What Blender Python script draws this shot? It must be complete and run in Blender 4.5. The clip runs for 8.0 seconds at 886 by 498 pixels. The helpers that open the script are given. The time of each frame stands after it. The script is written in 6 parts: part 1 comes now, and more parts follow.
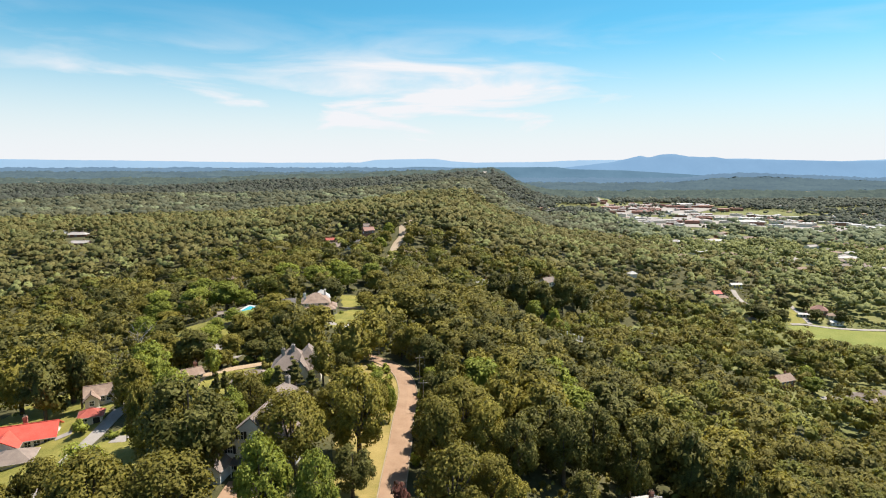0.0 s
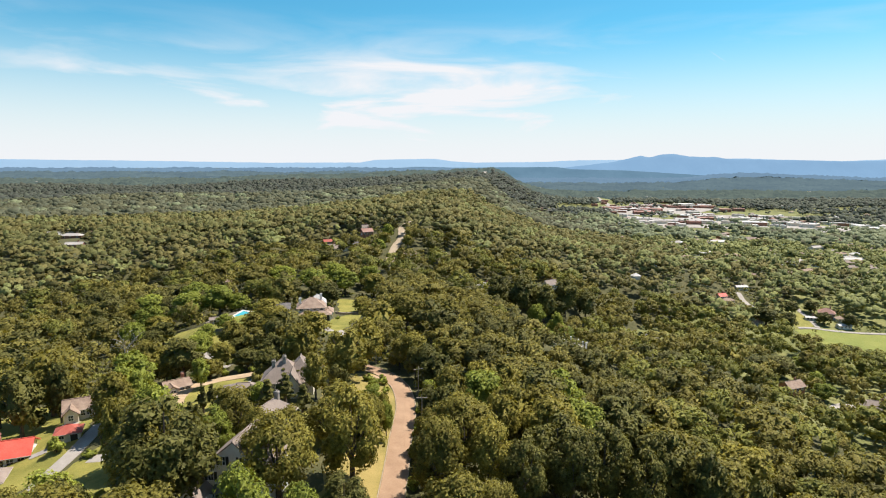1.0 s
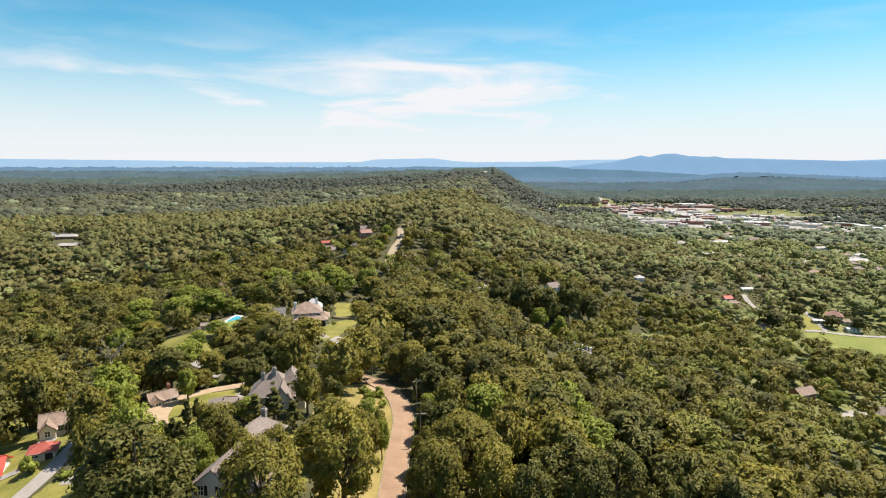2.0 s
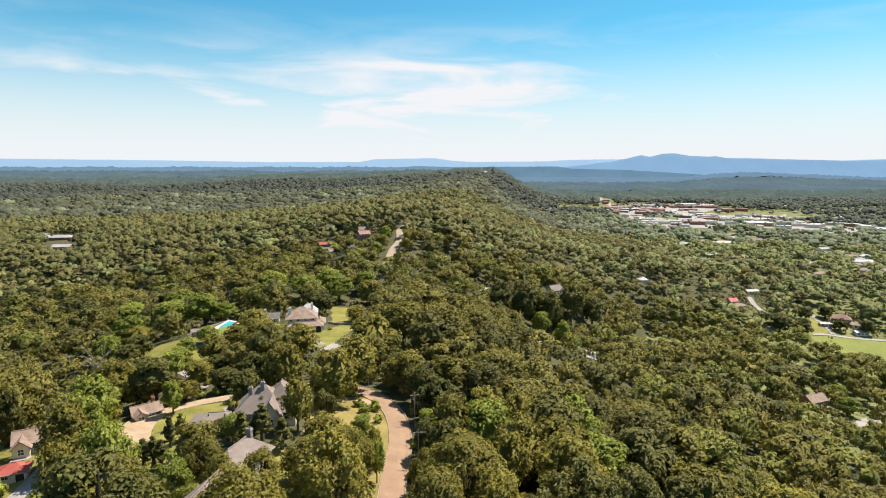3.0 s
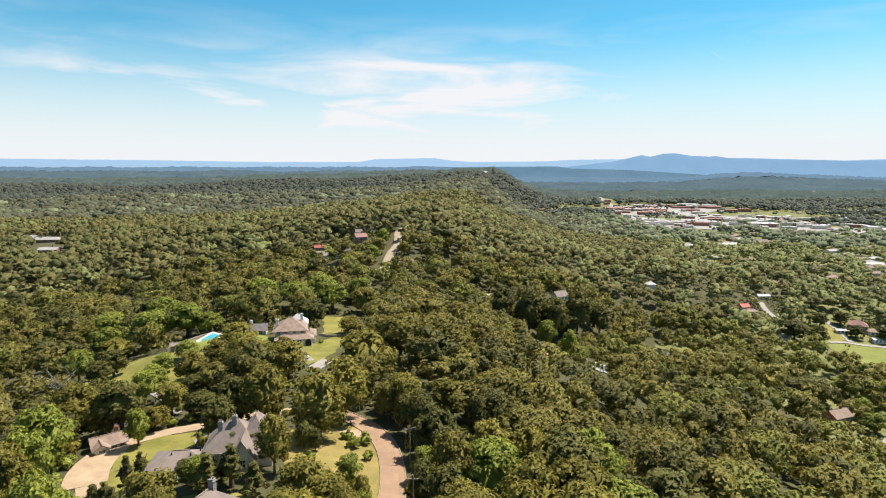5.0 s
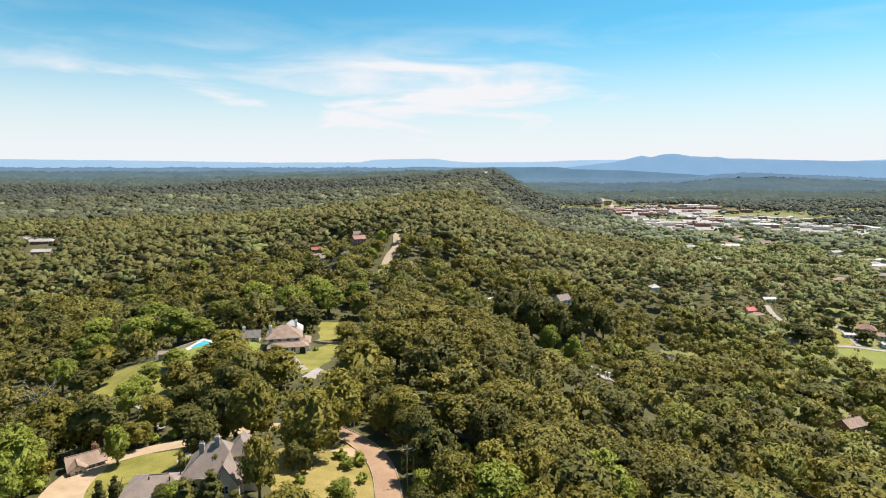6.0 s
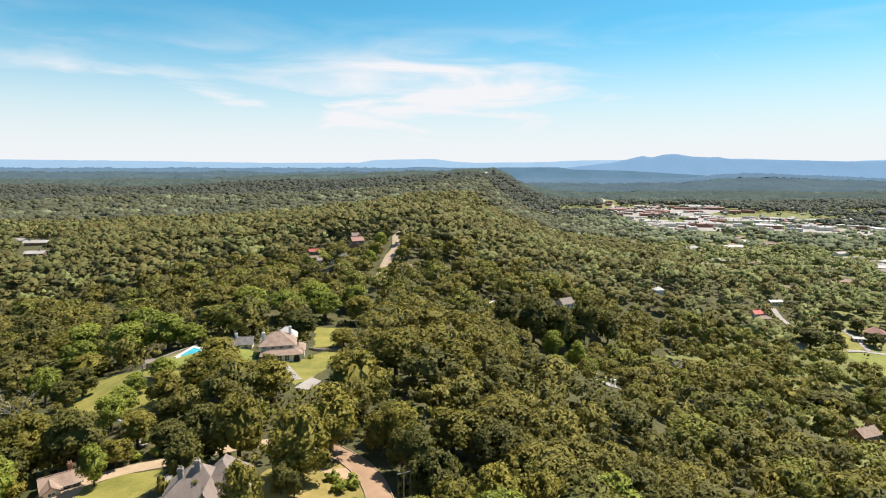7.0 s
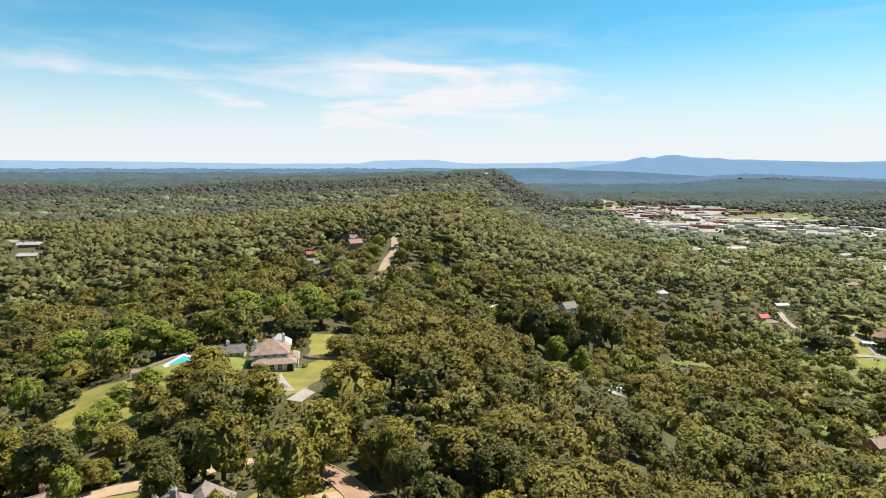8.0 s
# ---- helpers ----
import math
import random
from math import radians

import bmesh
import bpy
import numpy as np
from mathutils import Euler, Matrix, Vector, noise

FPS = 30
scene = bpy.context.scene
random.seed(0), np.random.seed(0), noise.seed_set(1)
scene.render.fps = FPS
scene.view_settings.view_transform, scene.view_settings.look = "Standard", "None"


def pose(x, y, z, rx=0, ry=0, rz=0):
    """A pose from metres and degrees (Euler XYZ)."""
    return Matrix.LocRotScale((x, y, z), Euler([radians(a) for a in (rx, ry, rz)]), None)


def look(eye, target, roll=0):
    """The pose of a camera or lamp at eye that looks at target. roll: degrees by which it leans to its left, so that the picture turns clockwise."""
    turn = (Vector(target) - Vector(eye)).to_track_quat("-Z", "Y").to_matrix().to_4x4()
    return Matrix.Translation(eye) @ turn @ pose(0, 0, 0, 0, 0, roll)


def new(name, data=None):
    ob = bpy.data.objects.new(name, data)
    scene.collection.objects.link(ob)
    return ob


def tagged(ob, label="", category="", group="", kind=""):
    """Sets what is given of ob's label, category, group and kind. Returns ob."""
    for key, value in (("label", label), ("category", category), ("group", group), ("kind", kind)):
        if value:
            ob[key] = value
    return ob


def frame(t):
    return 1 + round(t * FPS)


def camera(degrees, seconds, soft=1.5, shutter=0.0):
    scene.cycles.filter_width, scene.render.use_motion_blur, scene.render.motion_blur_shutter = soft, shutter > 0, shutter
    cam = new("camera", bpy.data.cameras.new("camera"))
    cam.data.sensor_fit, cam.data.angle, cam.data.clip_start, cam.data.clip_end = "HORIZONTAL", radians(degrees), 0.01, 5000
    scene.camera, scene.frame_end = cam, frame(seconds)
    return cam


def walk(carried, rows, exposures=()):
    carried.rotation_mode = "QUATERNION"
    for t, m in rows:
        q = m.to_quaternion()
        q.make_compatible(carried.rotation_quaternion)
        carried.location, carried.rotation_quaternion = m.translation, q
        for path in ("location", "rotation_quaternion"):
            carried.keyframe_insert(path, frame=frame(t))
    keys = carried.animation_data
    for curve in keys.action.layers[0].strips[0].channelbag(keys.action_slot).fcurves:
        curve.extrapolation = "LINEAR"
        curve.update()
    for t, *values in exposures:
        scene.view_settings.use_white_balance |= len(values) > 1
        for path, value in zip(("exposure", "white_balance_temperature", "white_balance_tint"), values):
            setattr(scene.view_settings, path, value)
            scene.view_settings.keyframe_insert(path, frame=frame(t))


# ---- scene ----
cam = camera(74, 8.0, soft=1.05)
PATH = [
    (0, pose(0.000, 0.000, 60.000, 81.688, 0, -0.000)),
    (0.5, pose(0.014, 4.240, 60.059, 81.693, 0, 0.006)),
    (1, pose(0.031, 8.465, 60.113, 81.687, 0, 0.005)),
    (1.5, pose(0.049, 12.675, 60.160, 81.668, 0, 0.009)),
    (3, pose(0.115, 25.212, 60.268, 81.630, 0, 0.001)),
    (3.5, pose(0.141, 29.360, 60.292, 81.623, 0, -0.019)),
    (4, pose(0.168, 33.492, 60.310, 81.592, 0, -0.014)),
    (4.5, pose(0.198, 37.610, 60.323, 81.603, 0, -0.004)),
    (6, pose(0.299, 49.869, 60.326, 81.675, 0, -0.011)),
    (6.5, pose(0.336, 53.925, 60.315, 81.687, 0, -0.010)),
    (7, pose(0.375, 57.965, 60.298, 81.702, 0, 0.007)),
    (7.5, pose(0.416, 61.990, 60.276, 81.721, 0, 0.015)),
    (8, pose(0.460, 66.000, 60.247, 81.777, 0, 0.012)),
]
walk(cam, PATH, [(0, 0.55), (8, 0.55)])

# ---- light: high sun ahead and to the right, clear sky with thin cirrus ----
SUN_EL, SUN_AZ = radians(60), radians(56)
world = bpy.data.worlds.new("sky")
scene.world = world
world.use_nodes = True
wn, wl = world.node_tree.nodes, world.node_tree.links
wn.clear()


def node(tree, kind, **values):
    n = tree.nodes.new(kind)
    for key, value in values.items():
        if key in n.inputs:
            n.inputs[key].default_value = value
    return n


sky = wn.new("ShaderNodeTexSky")
sky.sky_type, sky.sun_disc = "NISHITA", False
sky.sun_elevation, sky.sun_rotation = SUN_EL, SUN_AZ
sky.altitude, sky.air_density, sky.dust_density, sky.ozone_density = 300, 1.0, 0.6, 2.0
tex = wn.new("ShaderNodeTexCoord")
mapping = wn.new("ShaderNodeMapping")
mapping.inputs["Rotation"].default_value = (0, 0.12, 0.0)
mapping.inputs["Scale"].default_value = (2.2, 1.0, 11.0)
wl.new(tex.outputs["Generated"], mapping.inputs["Vector"])
cirrus = node(world.node_tree, "ShaderNodeTexNoise", Scale=1.7, Detail=7.0, Roughness=0.52, Distortion=0.6)
wl.new(mapping.outputs["Vector"], cirrus.inputs["Vector"])
cirrus_amount = wn.new("ShaderNodeMapRange")
cirrus_amount.inputs["From Min"].default_value, cirrus_amount.inputs["From Max"].default_value = 0.43, 0.80
wl.new(cirrus.outputs["Fac"], cirrus_amount.inputs["Value"])
split = wn.new("ShaderNodeSeparateXYZ")
wl.new(tex.outputs["Generated"], split.inputs["Vector"])
band = wn.new("ShaderNodeValToRGB")
band.color_ramp.elements[0].position, band.color_ramp.elements[0].color = 0.0, (1, 1, 1, 1)
band.color_ramp.elements[1].position, band.color_ramp.elements[1].color = 0.24, (0, 0, 0, 1)
for place, value in ((0.045, 0.9), (0.12, 0.9), (0.175, 0.45)):
    e = band.color_ramp.elements.new(place)
    e.color = (value, value, value, 1)
wl.new(split.outputs["Z"], band.inputs["Fac"])
low = wn.new("ShaderNodeMapRange")
low.interpolation_type = "SMOOTHSTEP"
low.inputs["From Min"].default_value, low.inputs["From Max"].default_value = 0.225, 0.0
low.inputs["To Max"].default_value = 0.97
wl.new(split.outputs["Z"], low.inputs["Value"])
both = wn.new("ShaderNodeMath")
both.operation = "MULTIPLY"
wl.new(cirrus_amount.outputs["Result"], both.inputs[0])
wl.new(band.outputs["Color"], both.inputs[1])
bank_at = wn.new("ShaderNodeMapping")
bank_at.vector_type = "TEXTURE"
bank_at.inputs["Location"].default_value = (0.0, 0.99, 0.112)
bank_at.inputs["Scale"].default_value = (0.60, 0.9, 0.118)
wl.new(tex.outputs["Generated"], bank_at.inputs["Vector"])
bank = wn.new("ShaderNodeTexGradient")
bank.gradient_type = "QUADRATIC_SPHERE"
wl.new(bank_at.outputs["Vector"], bank.inputs["Vector"])
bank_soft = wn.new("ShaderNodeMath")
bank_soft.operation = "MULTIPLY"
wl.new(bank.outputs["Fac"], bank_soft.inputs[0])
bank_noise = wn.new("ShaderNodeMapRange")
bank_noise.inputs["From Min"].default_value, bank_noise.inputs["From Max"].default_value = 0.18, 0.72
bank_noise.inputs["To Max"].default_value = 2.1
wl.new(cirrus.outputs["Fac"], bank_noise.inputs["Value"])
wl.new(bank_noise.outputs["Result"], bank_soft.inputs[1])
streaks = both
left_at = wn.new("ShaderNodeMapping")
left_at.vector_type = "TEXTURE"
left_at.inputs["Location"].default_value = (-0.42, 0.90, 0.114)
left_at.inputs["Rotation"].default_value = (0, 0.17, 0)
left_at.inputs["Scale"].default_value = (0.36, 0.9, 0.036)
wl.new(tex.outputs["Generated"], left_at.inputs["Vector"])
left_bank = wn.new("ShaderNodeTexGradient")
left_bank.gradient_type = "QUADRATIC_SPHERE"
wl.new(left_at.outputs["Vector"], left_bank.inputs["Vector"])
trail_at = wn.new("ShaderNodeMapping")
trail_at.vector_type = "TEXTURE"
trail_at.inputs["Location"].default_value = (0.411, 0.898, 0.152)
trail_at.inputs["Rotation"].default_value = (0, 0.665, 0)
trail_at.inputs["Scale"].default_value = (0.034, 0.9, 0.0011)
wl.new(tex.outputs["Generated"], trail_at.inputs["Vector"])
trail = wn.new("ShaderNodeTexGradient")
trail.gradient_type = "QUADRATIC_SPHERE"
wl.new(trail_at.outputs["Vector"], trail.inputs["Vector"])
thin = wn.new("ShaderNodeMath")
thin.operation = "MULTIPLY"
thin.inputs[1].default_value = 0.5
wl.new(trail.outputs["Fac"], thin.inputs[0])
more_cloud = wn.new("ShaderNodeMath")
more_cloud.operation = "MULTIPLY_ADD"
half = wn.new("ShaderNodeMath")
half.operation = "MULTIPLY"
half.inputs[1].default_value = 0.38
wl.new(left_bank.outputs["Fac"], half.inputs[0])
wl.new(half.outputs["Value"], more_cloud.inputs[0])
both = wn.new("ShaderNodeMath")
both.operation, both.use_clamp = "ADD", True
wl.new(bank_noise.outputs["Result"], more_cloud.inputs[1])
wl.new(thin.outputs["Value"], more_cloud.inputs[2])
all_streaks = wn.new("ShaderNodeMath")
all_streaks.operation = "ADD"
wl.new(streaks.outputs["Value"], all_streaks.inputs[0])
wl.new(more_cloud.outputs["Value"], all_streaks.inputs[1])
wl.new(all_streaks.outputs["Value"], both.inputs[0])
wl.new(bank_soft.outputs["Value"], both.inputs[1])
most = wn.new("ShaderNodeMath")
most.operation = "MAXIMUM"
wl.new(both.outputs["Value"], most.inputs[0])
wl.new(low.outputs["Result"], most.inputs[1])
veil = wn.new("ShaderNodeMix")
veil.data_type = "RGBA"
veil.inputs["B"].default_value = (7.4, 7.5, 7.8, 1)
wl.new(most.outputs["Value"], veil.inputs["Factor"])
clear = wn.new("ShaderNodeVectorMath")
clear.operation = "MULTIPLY"
# the deep cyan near the horizon gives way to plain blue overhead
overhead = wn.new("ShaderNodeMapRange")
overhead.interpolation_type = "SMOOTHSTEP"
overhead.inputs["From Min"].default_value, overhead.inputs["From Max"].default_value = 0.28, 0.55
wl.new(split.outputs["Z"], overhead.inputs["Value"])
cast = wn.new("ShaderNodeMix")
cast.data_type = "RGBA"
cast.inputs["A"].default_value, cast.inputs["B"].default_value = (0.42, 1.09, 1.16, 1), (0.90, 1.0, 0.95, 1)
wl.new(overhead.outputs["Result"], cast.inputs["Factor"])
wl.new(cast.outputs["Result"], clear.inputs[1])
wl.new(sky.outputs["Color"], clear.inputs[0])
wl.new(clear.outputs["Vector"], veil.inputs["A"])
back = wn.new("ShaderNodeBackground")
back.inputs["Strength"].default_value = 0.083
wl.new(veil.outputs["Result"], back.inputs["Color"])
out = wn.new("ShaderNodeOutputWorld")
wl.new(back.outputs["Background"], out.inputs["Surface"])

sun_data = bpy.data.lights.new("sun", "SUN")
sun_data.energy, sun_data.angle, sun_data.color = 5.0, radians(0.5), (1.0, 0.935, 0.85)
sun = new("sun", sun_data)
sun_way = Vector((math.sin(SUN_AZ) * math.cos(SUN_EL), math.cos(SUN_AZ) * math.cos(SUN_EL), math.sin(SUN_EL)))
sun.matrix_world = look(sun_way * 300, (0, 0, 0))


# ---- materials ----
def material(name, dark, light, size=1.0, rough=0.8, metal=0.0, bump=0.3, fine=12.0, leaf=0.0, vary=0.0, each_tree=False, spec=0.3, speck=0.0, tufts=0.4, fleck=0.5):
    """A surface that drifts between two colours at the given size in metres, with finer grain and relief on top."""
    m = bpy.data.materials.new(name)
    m.use_nodes = True
    t = m.node_tree
    t.nodes.clear()
    geo = t.nodes.new("ShaderNodeNewGeometry")
    wide = node(t, "ShaderNodeTexNoise", Scale=1.0 / size, Detail=4.0, Roughness=0.6)
    grain = node(t, "ShaderNodeTexNoise", Scale=fine / size, Detail=3.0, Roughness=0.65)
    for n in (wide, grain):
        t.links.new(geo.outputs["Position"], n.inputs["Vector"])
    add = t.nodes.new("ShaderNodeMath")
    add.operation = "MULTIPLY_ADD"
    add.inputs[1].default_value = 0.45
    t.links.new(grain.outputs["Fac"], add.inputs[0])
    sub = t.nodes.new("ShaderNodeMath")
    sub.operation = "SUBTRACT"
    sub.inputs[1].default_value = 0.22
    t.links.new(wide.outputs["Fac"], sub.inputs[0])
    t.links.new(sub.outputs["Value"], add.inputs[2])
    last = add
    if vary:
        info = t.nodes.new("ShaderNodeObjectInfo")
        more = t.nodes.new("ShaderNodeMath")
        more.operation = "MULTIPLY_ADD"
        more.inputs[1].default_value = vary
        t.links.new(info.outputs["Random"], more.inputs[0])
        t.links.new(last.outputs["Value"], more.inputs[2])
        last = more
    if each_tree:
        cell = t.nodes.new("ShaderNodeAttribute")
        cell.attribute_name = "lot"
        more = t.nodes.new("ShaderNodeMath")
        more.operation = "MULTIPLY_ADD"
        more.inputs[1].default_value = 0.45
        t.links.new(cell.outputs["Fac"], more.inputs[0])
        t.links.new(last.outputs["Value"], more.inputs[2])
        last = more
    spread = t.nodes.new("ShaderNodeMapRange")
    top = 0.75 + vary + (0.45 if each_tree else 0.0)
    spread.inputs["From Min"].default_value, spread.inputs["From Max"].default_value = 0.25, top
    t.links.new(last.outputs["Value"], spread.inputs["Value"])
    mix = t.nodes.new("ShaderNodeMix")
    mix.data_type = "RGBA"
    mix.inputs["A"].default_value, mix.inputs["B"].default_value = (*dark, 1), (*light, 1)
    t.links.new(spread.outputs["Result"], mix.inputs["Factor"])
    shade = mix.outputs["Result"]
    if leaf:
        tuft = t.nodes.new("ShaderNodeMapRange")
        tuft.inputs["To Min"].default_value, tuft.inputs["To Max"].default_value = 1 - tufts, 1 + tufts
        t.links.new(geo.outputs["Random Per Island"], tuft.inputs["Value"])
        scale = t.nodes.new("ShaderNodeVectorMath")
        scale.operation = "SCALE"
        t.links.new(shade, scale.inputs[0])
        t.links.new(tuft.outputs["Result"], scale.inputs["Scale"])
        shade = scale.outputs["Vector"]
        if speck:
            sprig = node(t, "ShaderNodeTexNoise", Scale=speck, Detail=2.0, Roughness=0.7)
            t.links.new(geo.outputs["Position"], sprig.inputs["Vector"])
            span = t.nodes.new("ShaderNodeMapRange")
            span.inputs["From Min"].default_value, span.inputs["From Max"].default_value = 0.34, 0.66
            span.inputs["To Min"].default_value, span.inputs["To Max"].default_value = 1 - fleck, 1 + fleck
            t.links.new(sprig.outputs["Fac"], span.inputs["Value"])
            again = t.nodes.new("ShaderNodeVectorMath")
            again.operation = "SCALE"
            t.links.new(shade, again.inputs[0])
            t.links.new(span.outputs["Result"], again.inputs["Scale"])
            shade = again.outputs["Vector"]
    bsdf = node(t, "ShaderNodeBsdfPrincipled", Roughness=rough, Metallic=metal)
    bsdf.inputs["Specular IOR Level"].default_value = spec
    t.links.new(shade, bsdf.inputs["Base Color"])
    if bump:
        b = node(t, "ShaderNodeBump", Strength=bump, Distance=0.05 * size)
        if leaf:
            spray = node(t, "ShaderNodeTexNoise", Scale=1.1, Detail=3.0, Roughness=0.7)
            t.links.new(geo.outputs["Position"], spray.inputs["Vector"])
            b.inputs["Distance"].default_value = 1.6
            t.links.new(spray.outputs["Fac"], b.inputs["Height"])
        else:
            t.links.new(grain.outputs["Fac"], b.inputs["Height"])
        t.links.new(b.outputs["Normal"], bsdf.inputs["Normal"])
    o = t.nodes.new("ShaderNodeOutputMaterial")
    if leaf:
        glow = t.nodes.new("ShaderNodeBsdfTranslucent")
        warm = t.nodes.new("ShaderNodeVectorMath")
        warm.operation = "MULTIPLY"
        warm.inputs[1].default_value = (1.25, 1.15, 0.45)
        t.links.new(shade, warm.inputs[0])
        t.links.new(warm.outputs["Vector"], glow.inputs["Color"])
        join = t.nodes.new("ShaderNodeMixShader")
        join.inputs["Fac"].default_value = leaf
        t.links.new(bsdf.outputs["BSDF"], join.inputs[1])
        t.links.new(glow.outputs["BSDF"], join.inputs[2])
        t.links.new(join.outputs["Shader"], o.inputs["Surface"])
    else:
        t.links.new(bsdf.outputs["BSDF"], o.inputs["Surface"])
    return m


LEAF_OAK = material("oak_leaves", (0.122, 0.108, 0.023), (0.287, 0.247, 0.047), 9.0, 0.6, bump=0, fine=9, leaf=0.26, vary=0.6, spec=0.13, speck=3.2, tufts=0.20, fleck=0.30)
LEAF_BRIGHT = material("bright_leaves", (0.146, 0.173, 0.029), (0.309, 0.334, 0.055), 8.0, 0.6, bump=0, fine=9, leaf=0.26, vary=0.4, spec=0.13, speck=3.2, tufts=0.20, fleck=0.30)
LEAF_DARK = material("dark_leaves", (0.068, 0.071, 0.020), (0.168, 0.155, 0.038), 6.0, 0.6, bump=0, fine=9, leaf=0.20, vary=0.3, spec=0.13, speck=3.2, tufts=0.20, fleck=0.30)
LEAF_PLUM = material("purple_leaves", (0.085, 0.032, 0.024), (0.200, 0.085, 0.060), 6.0, 0.6, bump=0, fine=9, leaf=0.16, vary=0.3, spec=0.13, speck=3.2, tufts=0.20, fleck=0.30)
WOODS_OLIVE = material("olive_woods", (0.132, 0.116, 0.029), (0.265, 0.231, 0.057), 40.0, 0.6, bump=0.3, fine=12, leaf=0.26, each_tree=True, spec=0.12, speck=1.7, tufts=0.18, fleck=0.30)
WOODS_GREEN = material("green_woods", (0.123, 0.127, 0.028), (0.278, 0.272, 0.063), 40.0, 0.6, bump=0.3, fine=12, leaf=0.26, each_tree=True, spec=0.12, speck=1.7, tufts=0.18, fleck=0.30)
WOODS_DARK = material("dark_woods", (0.079, 0.077, 0.023), (0.169, 0.154, 0.042), 40.0, 0.6, bump=0.3, fine=12, leaf=0.20, each_tree=True, spec=0.12, speck=1.7, tufts=0.18, fleck=0.30)
# hill and far woods: aerial haze is mixed into the leaf colours
MID_OLIVE = material("olive_woods_thin_haze", (0.133, 0.121, 0.044), (0.217, 0.189, 0.066), 60.0, 0.65, bump=0.25, fine=12, leaf=0.20, each_tree=True, spec=0.10, speck=1.2, tufts=0.08, fleck=0.20)
MID_GREEN = material("green_woods_thin_haze", (0.156, 0.170, 0.064), (0.284, 0.293, 0.106), 60.0, 0.65, bump=0.25, fine=12, leaf=0.20, each_tree=True, spec=0.10, speck=1.2, tufts=0.08, fleck=0.20)
MID_DARK = material("dark_woods_thin_haze", (0.104, 0.105, 0.038), (0.179, 0.172, 0.058), 60.0, 0.65, bump=0.25, fine=12, leaf=0.12, each_tree=True, spec=0.10, speck=1.2, tufts=0.08, fleck=0.20)
FAR_OLIVE = material("olive_woods_haze", (0.082, 0.082, 0.048), (0.133, 0.130, 0.072), 90.0, 0.7, bump=0, fine=12, leaf=0.12, each_tree=True, spec=0.08, speck=0.8, tufts=0.08, fleck=0.24)
FAR_GREEN = material("green_woods_haze", (0.132, 0.152, 0.090), (0.229, 0.248, 0.133), 90.0, 0.7, bump=0, fine=12, leaf=0.12, each_tree=True, spec=0.08, speck=0.8, tufts=0.08, fleck=0.24)
FAR_DARK = material("dark_woods_haze", (0.079, 0.086, 0.056), (0.134, 0.137, 0.082), 90.0, 0.7, bump=0, fine=12, leaf=0.10, each_tree=True, spec=0.08, speck=0.8, tufts=0.08, fleck=0.24)
DIM_OLIVE = material("olive_woods_deep_haze", (0.053, 0.057, 0.046), (0.085, 0.089, 0.067), 90.0, 0.7, bump=0, fine=12, leaf=0.10, each_tree=True, spec=0.08, speck=0.6, tufts=0.08, fleck=0.24)
DIM_GREEN = material("green_woods_deep_haze", (0.067, 0.077, 0.058), (0.115, 0.124, 0.087), 90.0, 0.7, bump=0, fine=12, leaf=0.10, each_tree=True, spec=0.08, speck=0.6, tufts=0.08, fleck=0.24)
DIM_DARK = material("dark_woods_deep_haze", (0.057, 0.065, 0.050), (0.095, 0.103, 0.073), 90.0, 0.7, bump=0, fine=12, leaf=0.08, each_tree=True, spec=0.08, speck=0.6, tufts=0.08, fleck=0.24)
BARK = material("bark", (0.06, 0.045, 0.03), (0.16, 0.13, 0.10), 0.6, 0.9, bump=0.6)
DEADWOOD = material("dead_wood", (0.40, 0.35, 0.30), (0.58, 0.52, 0.46), 0.6, 0.9, bump=0.5)
SOIL = material("forest_floor", (0.050, 0.055, 0.018), (0.120, 0.105, 0.045), 6.0, 0.95, bump=0.6, fine=10)
VALLEY = material("valley_grass", (0.10, 0.115, 0.030), (0.240, 0.230, 0.080), 22.0, 0.9, bump=0.4, fine=10)
GRASS = material("lawn_grass", (0.146, 0.150, 0.026), (0.325, 0.279, 0.066), 7.0, 0.85, bump=0.5, fine=18)
DRY_GRASS = material("dry_lawn_grass", (0.185, 0.160, 0.036), (0.380, 0.280, 0.095), 6.0, 0.85, bump=0.5, fine=18)
MEADOW = material("meadow_grass", (0.150, 0.180, 0.030), (0.260, 0.262, 0.060), 20.0, 0.85, bump=0.5, fine=18)
CONCRETE = material("worn_concrete", (0.283, 0.175, 0.106), (0.402, 0.264, 0.166), 4.0, 0.85, bump=0.25, fine=14)
GRAVEL = material("tan_gravel", (0.360, 0.250, 0.150), (0.520, 0.385, 0.250), 3.0, 0.9, bump=0.3, fine=16)
PAVING = material("pale_concrete", (0.268, 0.235, 0.202), (0.408, 0.365, 0.323), 4.0, 0.85, bump=0.25, fine=14)
KERB = material("kerb_concrete", (0.28, 0.22, 0.15), (0.42, 0.33, 0.23), 1.5, 0.85, bump=0.2)
SHINGLE_GREY = material("grey_shingles", (0.210, 0.164, 0.136), (0.319, 0.254, 0.212), 1.6, 0.85, bump=0.5, fine=10)
SHINGLE_BROWN = material("brown_shingles", (0.22, 0.15, 0.11), (0.40, 0.29, 0.22), 1.6, 0.85, bump=0.5, fine=10)
SHINGLE_DARK = material("dark_shingles", (0.10, 0.09, 0.085), (0.20, 0.18, 0.165), 1.6, 0.85, bump=0.5, fine=10)
ROOF_RED = material("red_metal_roof", (0.52, 0.075, 0.05), (0.70, 0.13, 0.09), 2.5, 0.55, bump=0.15, fine=8)
